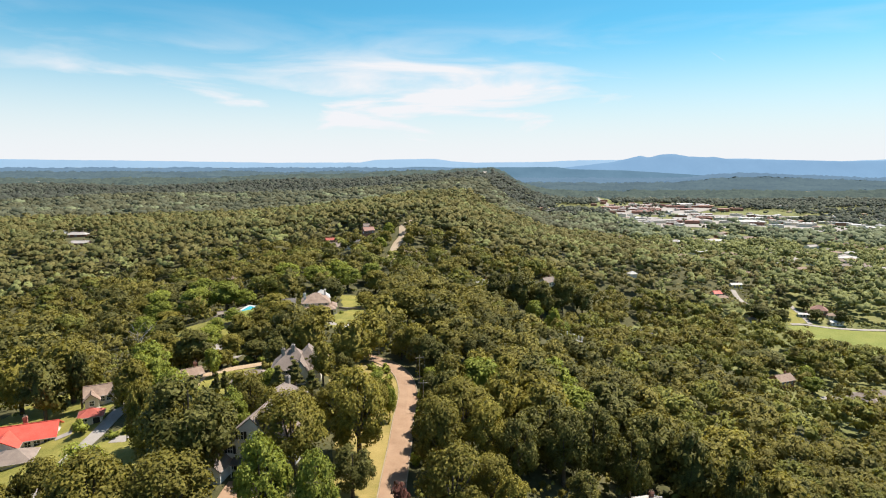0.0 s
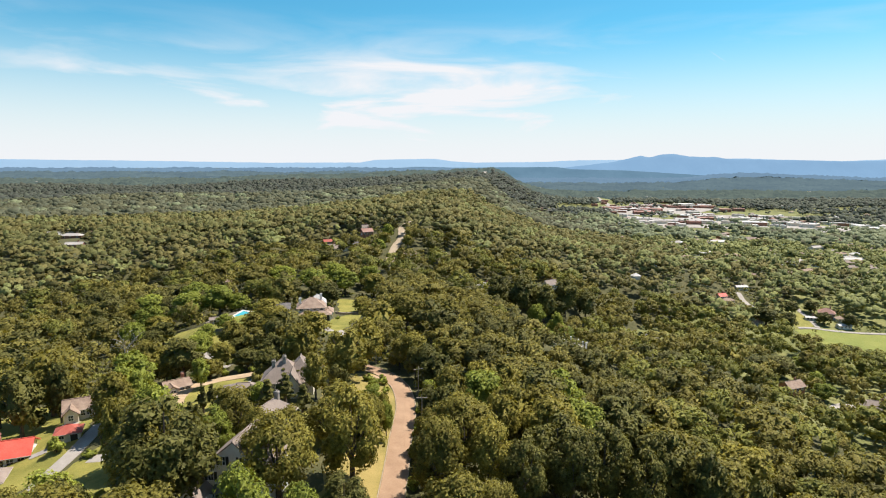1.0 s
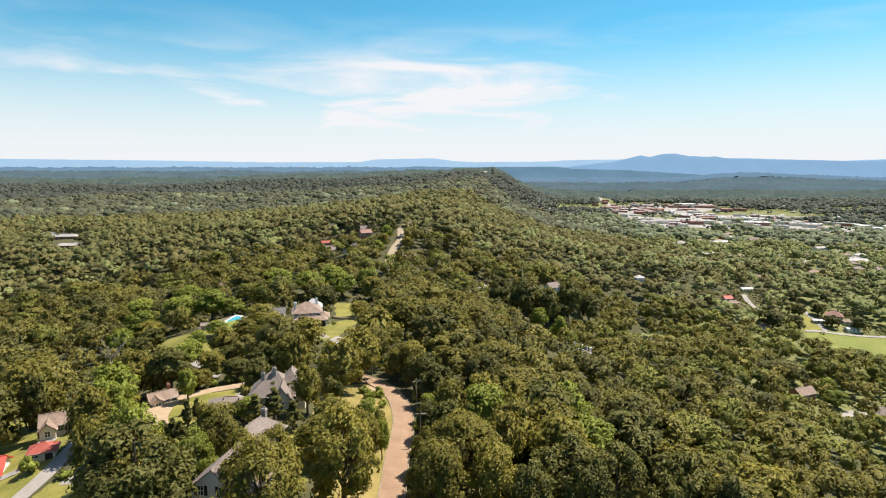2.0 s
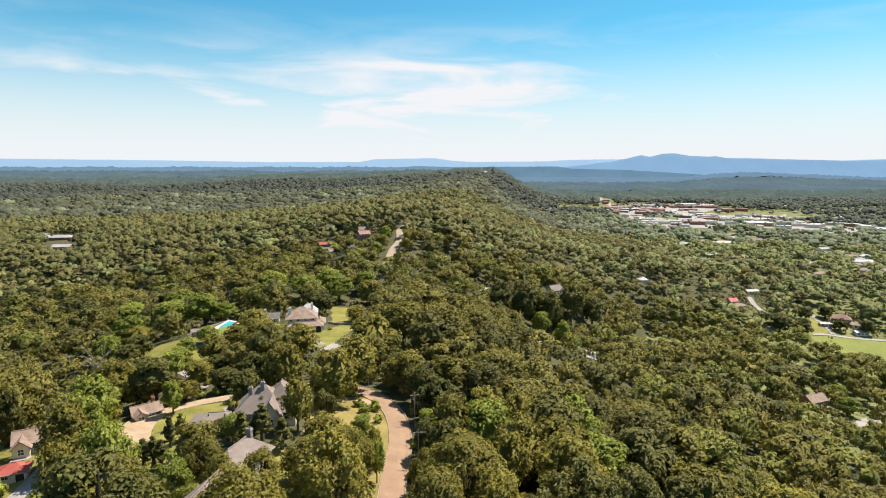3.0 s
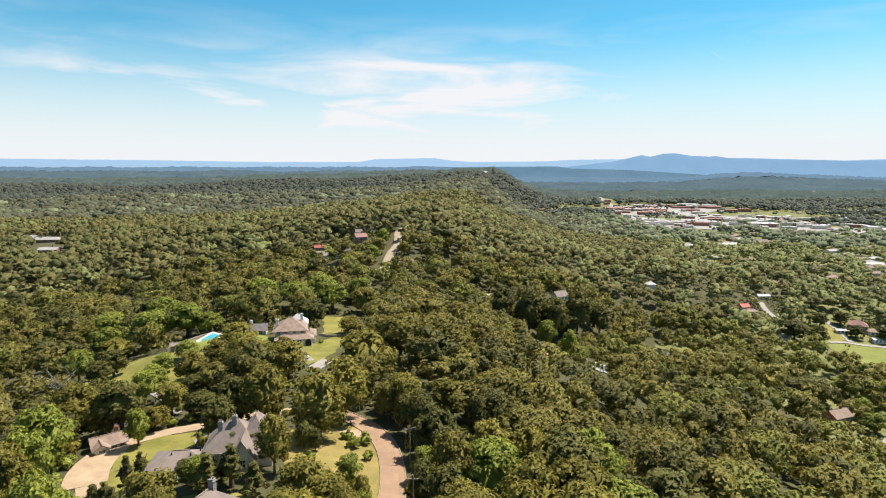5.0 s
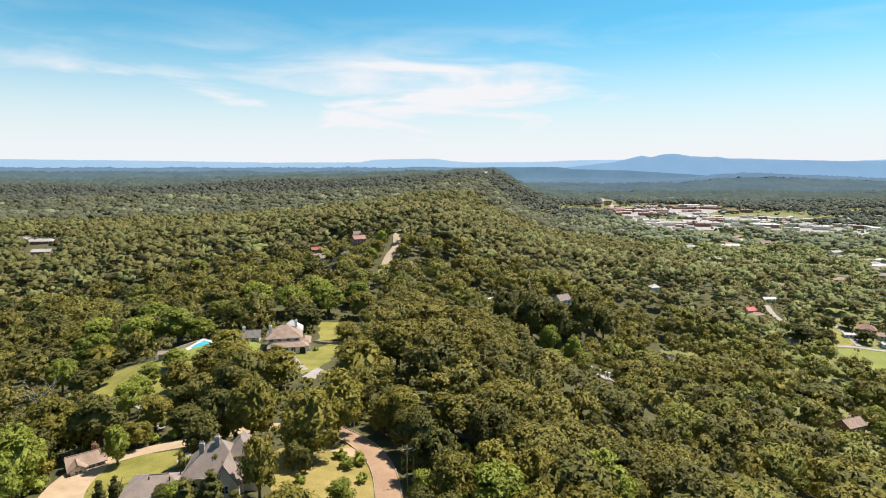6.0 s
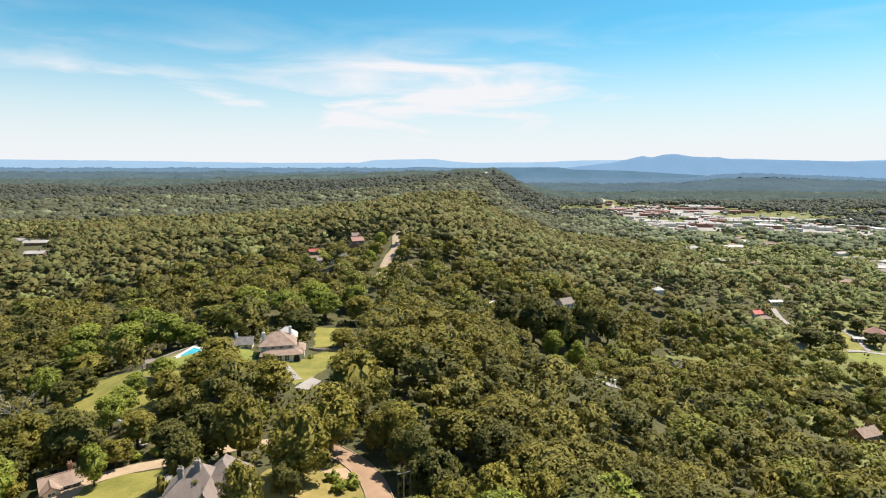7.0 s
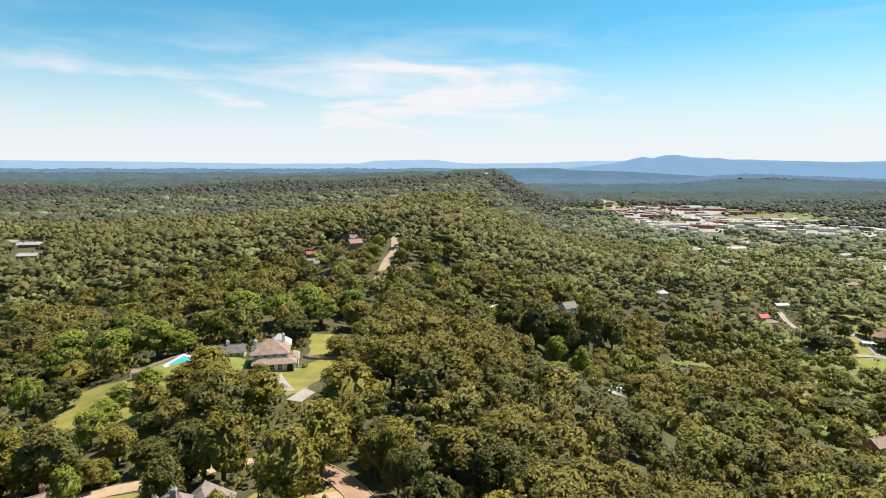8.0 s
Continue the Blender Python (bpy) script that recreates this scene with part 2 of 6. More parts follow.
ROOF_RUST = material("rust_red_roof", (0.36, 0.075, 0.052), (0.47, 0.13, 0.095), 2.0, 0.7, bump=0.2, fine=8)
ROOF_WHITE = material("white_roof", (0.44, 0.415, 0.385), (0.62, 0.59, 0.55), 3.0, 0.7, bump=0.1)
TOWN_RED = material("faded_brick_roof", (0.24, 0.12, 0.095), (0.40, 0.23, 0.18), 18.0, 0.8, bump=0.1)
TOWN_ROOF = material("weathered_flat_roof", (0.26, 0.23, 0.21), (0.46, 0.42, 0.39), 18.0, 0.8, bump=0.1)
SIDING = material("white_siding", (0.62, 0.60, 0.56), (0.82, 0.80, 0.76), 2.0, 0.6, bump=0.1, fine=10)
CREAM = material("cream_stucco", (0.58, 0.52, 0.42), (0.74, 0.68, 0.56), 2.0, 0.8, bump=0.2, fine=12)
BRICK = material("red_brick", (0.22, 0.10, 0.07), (0.40, 0.21, 0.15), 0.5, 0.85, bump=0.5, fine=8)
TRIM = material("white_trim", (0.70, 0.69, 0.66), (0.84, 0.83, 0.80), 1.0, 0.5, bump=0.05)
SHUTTER = material("black_shutters", (0.015, 0.015, 0.017), (0.035, 0.035, 0.04), 0.5, 0.5, bump=0.1)
GLASS = material("window_glass", (0.02, 0.025, 0.03), (0.04, 0.05, 0.06), 1.0, 0.08, bump=0, spec=0.6)
STONE = material("garden_stone", (0.20, 0.16, 0.12), (0.36, 0.30, 0.24), 1.0, 0.9, bump=0.5)
WATER = material("pool_water", (0.05, 0.34, 0.38), (0.10, 0.48, 0.52), 3.0, 0.06, bump=0.05, fine=6, spec=0.5)
POLE_WOOD = material("weathered_pole", (0.26, 0.23, 0.19), (0.42, 0.38, 0.33), 0.6, 0.9, bump=0.4)
WIRE = material("cable", (0.03, 0.03, 0.03), (0.06, 0.06, 0.06), 1.0, 0.6, bump=0)


# distance haze is painted on as a constant bluish glow over the colour
def haze_material(name, colour, glow, strength, size=300.0):
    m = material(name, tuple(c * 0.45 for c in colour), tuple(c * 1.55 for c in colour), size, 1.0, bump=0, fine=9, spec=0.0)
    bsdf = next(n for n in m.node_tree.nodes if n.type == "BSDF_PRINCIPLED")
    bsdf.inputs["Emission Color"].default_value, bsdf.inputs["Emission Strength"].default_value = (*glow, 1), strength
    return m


# canopy bands: each glows bluer than the last, in place of haze
CANOPY_NEAR = haze_material("hazy_canopy", (0.046, 0.054, 0.036), (0.034, 0.052, 0.064), 1.0, 50.0)
CANOPY_MID = haze_material("blue_hazy_canopy", (0.030, 0.038, 0.030), (0.060, 0.096, 0.132), 1.0, 160.0)
CANOPY_FAR = haze_material("pale_hazy_canopy", (0.020, 0.028, 0.030), (0.104, 0.172, 0.256), 1.0, 260.0)
HAZE_NEAR = haze_material("blue_far_ridge", (0.018, 0.026, 0.032), (0.170, 0.288, 0.440), 1.0)
HAZE_MID = haze_material("grey_blue_haze_ridge", (0.018, 0.026, 0.032), (0.090, 0.165, 0.235), 1.0)
HAZE_FAR = haze_material("pale_haze_ridge", (0.012, 0.018, 0.024), (0.275, 0.410, 0.560), 1.0)


# ---- the lie of the land ----
CREST = np.array([(-400, -4, 4), (0, -4, 4), (100, -6, 2.5), (165, -10, 1.5), (240, -22, -4), (300, -30, -8), (350, -34, -9), (400, -36, -1), (450, -30, 9), (520, -25, 14),
                  (620, -15, 13), (750, 0, 9), (1000, 40, 9), (1500, 95, 18), (2200, 155, 29), (2500, 170, 26), (3200, 150, -12), (5200, 100, -20)], float)
RIGHT = np.array([(0, 0), (15, 1), (30, 5), (55, 14), (80, 22), (110, 31), (160, 43), (220, 50), (320, 56), (500, 58), (6000, 60)], float)
LEFT = np.array([(0, 0), (25, 0.2), (45, 1.5), (70, 4.5), (100, 9), (160, 17), (260, 24), (400, 29), (800, 31), (6000, 31)], float)


def smooth(v, knots, column, half):
    """A knotted line, rounded over half metres to each side."""
    return sum(np.interp(v + k * half, knots[:, 0], knots[:, column]) for k in (-1, -0.5, 0, 0.5, 1)) / 5


def swell(x, y, size, seed):
    """Gentle, irregular undulation, from -1 to 1 or so."""
    a, b, c = seed * 1.7, seed * 2.9, seed * 0.6
    return (np.sin(x / size + a + 0.7 * np.sin(y / size * 0.8 + b)) + np.sin(y / size * 1.13 + c + 0.8 * np.sin(x / size * 0.7 + a))) / 2


def ground_height(x, y):
    x, y = np.asarray(x, float), np.asarray(y, float)
    d = x - smooth(y, CREST, 1, 25)
    top = smooth(y, CREST, 2, 18)
    # further on the ridge is narrower and falls the whole way to the valley floor
    beyond = np.clip((y - 520) / 700, 0, 1)
    broad = 28 * np.clip((y - 1300) / 500, 0, 1)
    east = smooth(np.maximum(d - broad, 0) * (1 + 0.55 * beyond * (1 - 1.1 * np.clip((y - 1450) / 500, 0, 1))), RIGHT, 1, 8) * (1 + beyond * (np.maximum(top, 0) + 14) / 60)
    west = smooth(np.maximum(-d, 0), LEFT, 1, 10)
    beyond_w = np.clip((y - 1100) / 900, 0, 1)
    west = west * (1 - 0.45 * beyond_w) + beyond_w * 34 * np.clip((-d - 330) / 500, 0, 1)
    z = top - np.where(d > 0, east, west)
    # valley floors on both sides; the western one climbs outward to fit the camera's view
    floor_e = -57 - 7 * np.clip((y - 300) / 900, 0, 1) + 8 * np.clip((y - 2500) / 2000, 0, 1)
    floor_w = np.interp(y, [700, 1500, 2200, 3000, 4500], [-36, -29, -18, -5, 18])
    floor = np.where(d > 0, floor_e, floor_w)
    k = 7.0
    z = floor + k * np.logaddexp(0, np.clip((z - floor) / k, -30, 30))
    amp = np.clip((np.abs(d) - 60) / 250, 0, 1)
    z = z + amp * (1.2 + 3.0 * np.clip((y - 400) / 900, 0, 1) * np.where(d > 0, 0.35, 1.6)) * swell(x, y, 95, 1)
    # the knoll under the houses, the terraces, two spurs and a rise
    z = z + 5.0 * np.exp(-((x + 37) / 19) ** 2) * np.clip((178 - y) / 42, 0, 1) * np.clip((y + 40) / 80, 0, 1)
    z = z + 5.5 * np.exp(-((x + 84) / 24) ** 2 - ((y - 238) / 30) ** 2)
    z = z + 9 * np.exp(-((x - 125) / 28) ** 2 - ((y - 288) / 30) ** 2) + 8 * np.exp(-((x - 180) / 50) ** 2 - ((y - 470) / 60) ** 2)
    z = z + 8 * np.exp(-((x + 105) / 45) ** 2 - ((y - 320) / 40) ** 2)
    z = z + 13 * np.exp(-((x - 70) / 34) ** 2 - ((y - 378) / 34) ** 2) + 6 * np.exp(-((x - 58) / 22) ** 2 - ((y - 284) / 24) ** 2)
    z = z - 11 * np.exp(-((x + 88) / 30) ** 2 - ((y - 455) / 45) ** 2)
    z = z + 3.0 * np.exp(-((x + 82) / 12) ** 2 - ((y - 138) / 18) ** 2)
    # a low hill west of the crest, and a wooded range in the eastern valley
    z = z + 13 * np.exp(-((x + 600) / 330) ** 2 - ((y - 2150) / 380) ** 2)
    z = z + 52 * np.exp(-((y - 3500 - 0.1 * (x - 1700)) / 260) ** 2) * np.clip((x - 1300) / 250, 0, 1) * np.clip((2750 - x) / 500, 0, 1) * (0.85 + 0.15 * np.sin(x / 130))
    return z


def height(x, y):
    return float(ground_height(x, y))


# ---- building helpers ----
def mesh_object(name, verts, faces, mat, parent=None, label="", smooth=False):
    data = bpy.data.meshes.new(name)
    data.from_pydata([tuple(v) for v in verts], [], [tuple(f) for f in faces])
    data.materials.append(mat)
    if smooth:
        data.shade_smooth()
    ob = new(name, data)
    ob.parent = parent
    return tagged(ob, label)


def part(name, bm, mat, parent=None, label=""):
    data = bpy.data.meshes.new(name)
    bm.normal_update()
    bm.to_mesh(data)
    bm.free()
    data.materials.append(mat)
    ob = new(name, data)
    ob.parent = parent
    return tagged(ob, label)


def big_mesh(name, verts, tris, mat, normals=None, lots=None):
    """A large joined mesh of triangles, from arrays; lots: a chance number for each tree, by vertex."""
    data = bpy.data.meshes.new(name)
    n, k = len(verts), len(tris)
    data.vertices.add(n)
    data.vertices.foreach_set("co", np.asarray(verts, np.float32).ravel())
    data.loops.add(k * 3)
    data.loops.foreach_set("vertex_index", np.asarray(tris, np.int32).ravel())
    data.polygons.add(k)
    data.polygons.foreach_set("loop_start", np.arange(0, k * 3, 3, dtype=np.int32))
    data.polygons.foreach_set("loop_total", np.full(k, 3, np.int32))
    data.materials.append(mat)
    data.update(calc_edges=True)
    if normals is not None:
        data.attributes.new("custom_normal", "FLOAT_VECTOR", "POINT").data.foreach_set("vector", np.asarray(normals, np.float32).ravel())
    if lots is not None:
        data.attributes.new("lot", "FLOAT", "POINT").data.foreach_set("value", np.asarray(lots, np.float32))
    data.update()
    return data


def box(bm, x0, y0, z0, x1, y1, z1, bevel=0.0):
    made = bmesh.ops.create_cube(bm, size=1.0)["verts"]
    bmesh.ops.scale(bm, verts=made, vec=(x1 - x0, y1 - y0, z1 - z0))
    bmesh.ops.translate(bm, verts=made, vec=((x0 + x1) / 2, (y0 + y1) / 2, (z0 + z1) / 2))
    if bevel:
        edges = list({e for v in made for e in v.link_edges})
        bmesh.ops.bevel(bm, geom=edges, offset=bevel, segments=1, affect="EDGES")
    return bm


def tube(bm, a, b, ra, rb, sides=7):
    a, b = Vector(a), Vector(b)
    made = bmesh.ops.create_cone(bm, cap_ends=True, segments=sides, radius1=ra, radius2=rb, depth=(b - a).length)["verts"]
    turn = (b - a).to_track_quat("Z", "Y").to_matrix().to_4x4()
    bmesh.ops.transform(bm, verts=made, matrix=Matrix.Translation((a + b) / 2) @ turn)
    return bm


def anchor(name, x, y, z, rz, label, category, group=""):
    ob = new(name)
    ob.matrix_basis = pose(x, y, z, 0, 0, rz)
    ob.empty_display_size = 0.5
    return tagged(ob, label, category, group)


def drape(name, outline, mat, lift, label="", step=4.0, category="ground", ragged=0.0):
    """A thin sheet cut to an outline and laid over the ground."""
    bm = bmesh.new()
    rough = random.Random(len(outline) + int(outline[0][0]))
    if ragged:
        edge = []
        for (ax, ay), (bx, by) in zip(outline, outline[1:] + outline[:1]):
            n = max(1, int(math.hypot(bx - ax, by - ay) / 2.0))
            edge += [(ax + (bx - ax) * i / n + rough.uniform(-ragged, ragged), ay + (by - ay) * i / n + rough.uniform(-ragged, ragged)) for i in range(n)]
        outline = edge
    bm.faces.new([bm.verts.new((x, y, 0)) for x, y in outline])
    xs, ys = [p[0] for p in outline], [p[1] for p in outline]
    for lo, hi, normal in ((min(xs), max(xs), (1, 0, 0)), (min(ys), max(ys), (0, 1, 0))):
        k = lo + step
        while k < hi:
            geom = bm.verts[:] + bm.edges[:] + bm.faces[:]
            bmesh.ops.bisect_plane(bm, geom=geom, plane_co=Vector(normal) * k, plane_no=normal)
            k += step
    bmesh.ops.triangulate(bm, faces=bm.faces[:])
    rim = {v for e in bm.edges if e.is_boundary for v in e.verts}
    for v in bm.verts:
        v.co.z = height(v.co.x, v.co.y) + (lift if v not in rim else lift - 0.03)
    bmesh.ops.recalc_face_normals(bm, faces=bm.faces[:])
    if sum(f.normal.z for f in bm.faces) < 0:
        bmesh.ops.reverse_faces(bm, faces=bm.faces[:])
    ob = part(name, bm, mat)
    return tagged(ob, label, category, kind="structure")


def curve_points(points, step=2.0):
    """A smooth line through the given plan points."""
    p = [Vector(q) for q in points]
    p = [2 * p[0] - p[1], *p, 2 * p[-1] - p[-2]]
    line = []
    for a, b, c, d in zip(p, p[1:], p[2:], p[3:]):
        n = max(2, int((c - b).length / step))
        for i in range(n):
            t = i / n
            line.append(0.5 * (2 * b + (c - a) * t + (2 * a - 5 * b + 4 * c - d) * t**2 + (3 * b - a - 3 * c + d) * t**3))
    return [*line, p[-2]]


def ribbon(name, points, width, mat, lift, label, kerb=False, step=2.0, category="road"):
    """A paved strip along a line, slightly crowned, with sloped edges; and its kerbs."""
    line = curve_points(points, step)
    rows = []
    for i, p in enumerate(line):
        way = (line[min(i + 1, len(line) - 1)] - line[max(i - 1, 0)]).normalized()
        side = Vector((way.y, -way.x))
        rows.append((p, side))
    verts, faces = [], []
    across = ((-0.5, -0.25), (-0.49, 0.0), (-0.25, 0.03), (0.0, 0.05), (0.25, 0.03), (0.49, 0.0), (0.5, -0.25))
    for p, side in rows:
        mid = height(p.x, p.y)
        for k, up in across:
            q = p + side * width * k
            verts.append((q.x, q.y, (height(q.x, q.y) * 0.7 + mid * 0.3) + lift + up))
    n = len(across)
    for i in range(len(rows) - 1):
        for j in range(n - 1):
            a = i * n + j
            faces.append((a, a + 1, a + n + 1, a + n))
    ob = mesh_object(name, verts, faces, mat)
    tagged(ob, label, category, kind="structure")
    if kerb:
        for s in (-1, 1):
            verts, faces = [], []
            for p, side in rows:
                mid = height(p.x, p.y)
                for off, up in ((0, -0.2), (0, 0.14), (0.18, 0.14), (0.18, -0.25)):
                    q = p + side * s * (width / 2 + off)
                    verts.append((q.x, q.y, (height(q.x, q.y) * 0.7 + mid * 0.3) + lift + up))
            for i in range(len(rows) - 1):
                for j in range(3):
                    a = i * 4 + j
                    faces.append((a, a + 1, a + 5, a + 4) if s > 0 else (a, a + 4, a + 5, a + 1))
            tagged(mesh_object("kerb", verts, faces, KERB), "low pale concrete kerb along the road", "kerb", kind="structure")
    return ob


# ---- ground: one sheet to the horizon ----
def ground_sheet():
    reach = [(-430, 40), (-110, 12), (40, 4), (320, 6), (700, 14), (1500, 40), (3000, 90), (5200, 200)]

    def steps(spans, end):
        v, out = spans[0][0], []
        while v < end:
            out.append(v)
            v += np.interp(v, [s[0] for s in spans], [s[1] for s in spans])
        return np.array([*out, end])
    ys = steps(reach, 5200)
    half = steps([(0, 4), (150, 5), (400, 14), (1200, 50), (3000, 150), (5200, 300)], 5200)
    xs = np.concatenate([-half[:0:-1], half])
    gx, gy = np.meshgrid(xs, ys)
    z = ground_height(gx, gy)
    verts = np.stack([gx, gy, z], -1).reshape(-1, 3)
    i = np.arange(len(ys) - 1)[:, None] * len(xs) + np.arange(len(xs) - 1)[None]
    tris = np.concatenate([np.stack([i, i + 1, i + len(xs) + 1], -1).reshape(-1, 3), np.stack([i, i + len(xs) + 1, i + len(xs)], -1).reshape(-1, 3)])
    data = big_mesh("ground", verts, tris, SOIL)
    data.shade_smooth()
    data.materials.append(VALLEY)
    mid = verts[tris].mean(1)
    flat = (mid[:, 2] < -45) & (mid[:, 0] > 120) & (mid[:, 1] > 200)
    data.polygons.foreach_set("material_index", flat.astype(np.int32))
    return tagged(new("ground", data), "rolling wooded ground of leaf litter and undergrowth", "ground", kind="structure")


ground_sheet()


def far_range(name, mat, label, distance, profile, base=-70):
    """A long far ridge along an arc, with spurs down its front; profile gives its crest by bearing in degrees from straight ahead."""
    verts, faces = [], []
    bearings = np.arange(-46, 46.01, 0.12)
    rows = ((0, 0.0), (60, 0.12), (110, 0.28), (150, 0.46), (185, 0.66), (212, 0.85), (232, 1.0), (300, 0.9))
    for b in bearings:
        crest = np.interp(b, [p[0] for p in profile], [p[1] for p in profile])
        crest += 2.0 * noise.noise((b * 0.6, distance * 0.01, 0)) + 1.5 * noise.noise((b * 2.2, distance * 0.02, 4)) + 1.2 * noise.noise((b * 6.0, distance * 0.02, 9))
        s, c = math.sin(radians(b)), math.cos(radians(b))
        for back, share in rows:
            spur = 60 * noise.noise((b * 0.5, share * 1.2, 2)) + 14 * noise.noise((b * 1.6, share * 3.0, 7))
            r = (distance + back + spur * math.sin(share * math.pi)) / c
            verts.append((r * s, r * c, base + (crest - base) * share))
    n = len(rows)
    for i in range(len(bearings) - 1):
        for j in range(n - 1):
            a = i * n + j
            faces.append((a, a + n, a + n + 1, a + 1))
    ob = mesh_object(name, verts, faces, mat, smooth=True)
    return tagged(ob, label, "backdrop", kind="structure")


# ---- trees ----
def crown_arrays(rng, height_m, radius, lobes, tufts, tuft_size, core_rings, low=0.30, pointed=0.0, domes=0.0, flutter=0.36, ruffle=0.32):
    """Leaf tufts on the lobes of a crown, and the leafy masses inside; returns vertices, triangles and soft normals."""
    cz, rz = height_m * (low + 1) / 2, height_m * (1 - low) / 2
    u = rng.uniform(-0.75, 1.0, lobes)
    a = np.arange(lobes) * 2.39996 + rng.uniform(-0.4, 0.4, lobes)
    ring = np.sqrt(1 - np.clip(u, -0.95, 0.98) ** 2)
    if pointed:
        ring = np.clip((1 - u) / 1.5, 0.05, 1) * (1 - 0.0 * u)
    lr = radius * rng.uniform(0.24, 0.40, lobes) * (1 - 0.45 * pointed)
    reach = radius * rng.uniform(0.50, 0.74, lobes)
    centres = np.stack([np.cos(a) * ring * reach, np.sin(a) * ring * reach, cz + u * rz * rng.uniform(0.62, 0.82, lobes)], 1)
    which = rng.choice(lobes, tufts, p=lr**2 / (lr**2).sum())
    n = rng.normal(size=(tufts, 3))
    n[:, 2] += 0.35
    out = centres[which] - [0, 0, cz - rz * 0.3]
    n = n / np.linalg.norm(n, axis=1, keepdims=True) + 0.55 * out / (np.linalg.norm(out, axis=1, keepdims=True) + 1e-6)
    n /= np.linalg.norm(n, axis=1, keepdims=True)
    p = centres[which] + n * (lr[which] * rng.uniform(0.64, 1.07, tufts))[:, None] * [1, 1, 0.85]
    face = n + rng.normal(scale=flutter, size=(tufts, 3)) + [0, 0, 0.35]
    face /= np.linalg.norm(face, axis=1, keepdims=True)
    side = np.cross(face, rng.normal(size=(tufts, 3)))
    side /= np.linalg.norm(side, axis=1, keepdims=True) + 1e-9
    over = np.cross(face, side)
    s = tuft_size * rng.uniform(0.6, 1.25, tufts)[:, None]
    droop = face * s * 0.22
    v = np.stack([p - side * s, p + side * s * 0.8 - over * s * 0.7 - droop, p + over * s * 0.9 - droop], 1).reshape(-1, 3)
    f = np.arange(tufts * 3).reshape(-1, 3)
    middle = np.array([0, 0, cz - rz * 0.35])
    whole = (p - middle) / np.array([radius, radius, rz])
    whole /= np.linalg.norm(whole, axis=1, keepdims=True) + 1e-6
    soft = 0.42 * n + 0.62 * whole + rng.normal(scale=ruffle, size=(tufts, 3))
    normals = np.repeat(soft / np.linalg.norm(soft, axis=1, keepdims=True), 3, axis=0)
    if core_rings:
        rows, cols = core_rings, core_rings * 2
        th = np.linspace(0.05, np.pi - 0.05, rows)[:, None]
        ph = np.linspace(0, 2 * np.pi, cols, endpoint=False)[None]
        wob = 0.48 + 0.14 * rng.uniform(-1, 1, (rows, cols))
        taper = np.clip(1 - np.cos(th), 0.1, 1.3) / 1.3 if pointed else 1.0
        c = np.stack([np.sin(th) * np.cos(ph) * radius * wob * taper, np.sin(th) * np.sin(ph) * radius * wob * taper, cz + np.cos(th) * rz * wob * 1.15 + 0 * ph], -1).reshape(-1, 3)
        i = (np.arange(rows - 1)[:, None] * cols + np.arange(cols)[None]).ravel()
        j = (np.arange(rows - 1)[:, None] * cols + (np.arange(cols)[None] + 1) % cols).ravel()
        cf = np.concatenate([np.stack([i, i + cols, j + cols], 1), np.stack([i, j + cols, j], 1)]) + len(v)
        v, f = np.concatenate([v, c]), np.concatenate([f, cf])
        out = c - middle
        normals = np.concatenate([normals, out / np.linalg.norm(out, axis=1, keepdims=True)])
    if domes:
        # leafy masses, one rough dome a lobe
        ring = np.arange(5) * 2 * np.pi / 5
        shape = np.concatenate([[[0, 0, 1.0]], np.stack([np.cos(ring) * 0.72, np.sin(ring) * 0.72, 0 * ring + 0.62], 1), np.stack([np.cos(ring + 0.63), np.sin(ring + 0.63), 0 * ring - 0.35], 1)])
        i, j = np.arange(5), (np.arange(5) + 1) % 5
        df = np.concatenate([np.stack([0 * i, 1 + i, 1 + j], 1), np.stack([1 + i, 6 + i, 1 + j], 1), np.stack([1 + j, 6 + i, 6 + j], 1)])
        turn = rng.uniform(0, 6.28, lobes)
        c, s2 = np.cos(turn)[:, None], np.sin(turn)[:, None]
        w = shape[None] * (1 + rng.uniform(-0.34, 0.34, (lobes, 11, 1))) * (lr * domes)[:, None, None]
        d = np.stack([w[..., 0] * c - w[..., 1] * s2, w[..., 0] * s2 + w[..., 1] * c, w[..., 2] * 0.82], -1) + centres[:, None]
        df = (df[None] + (np.arange(lobes) * 11)[:, None, None]).reshape(-1, 3) + len(v)
        v, f = np.concatenate([v, d.reshape(-1, 3)]), np.concatenate([f, df])
        out = (d - centres[:, None]).reshape(-1, 3)
        out = out / (np.linalg.norm(out, axis=1, keepdims=True) + 1e-6)
        whole = (d.reshape(-1, 3) - middle) / np.array([radius, radius, rz])
        whole /= np.linalg.norm(whole, axis=1, keepdims=True) + 1e-6
        soft = 0.4 * out + 0.6 * whole
        normals = np.concatenate([normals, soft / (np.linalg.norm(soft, axis=1, keepdims=True) + 1e-6)])
    return v, f, normals


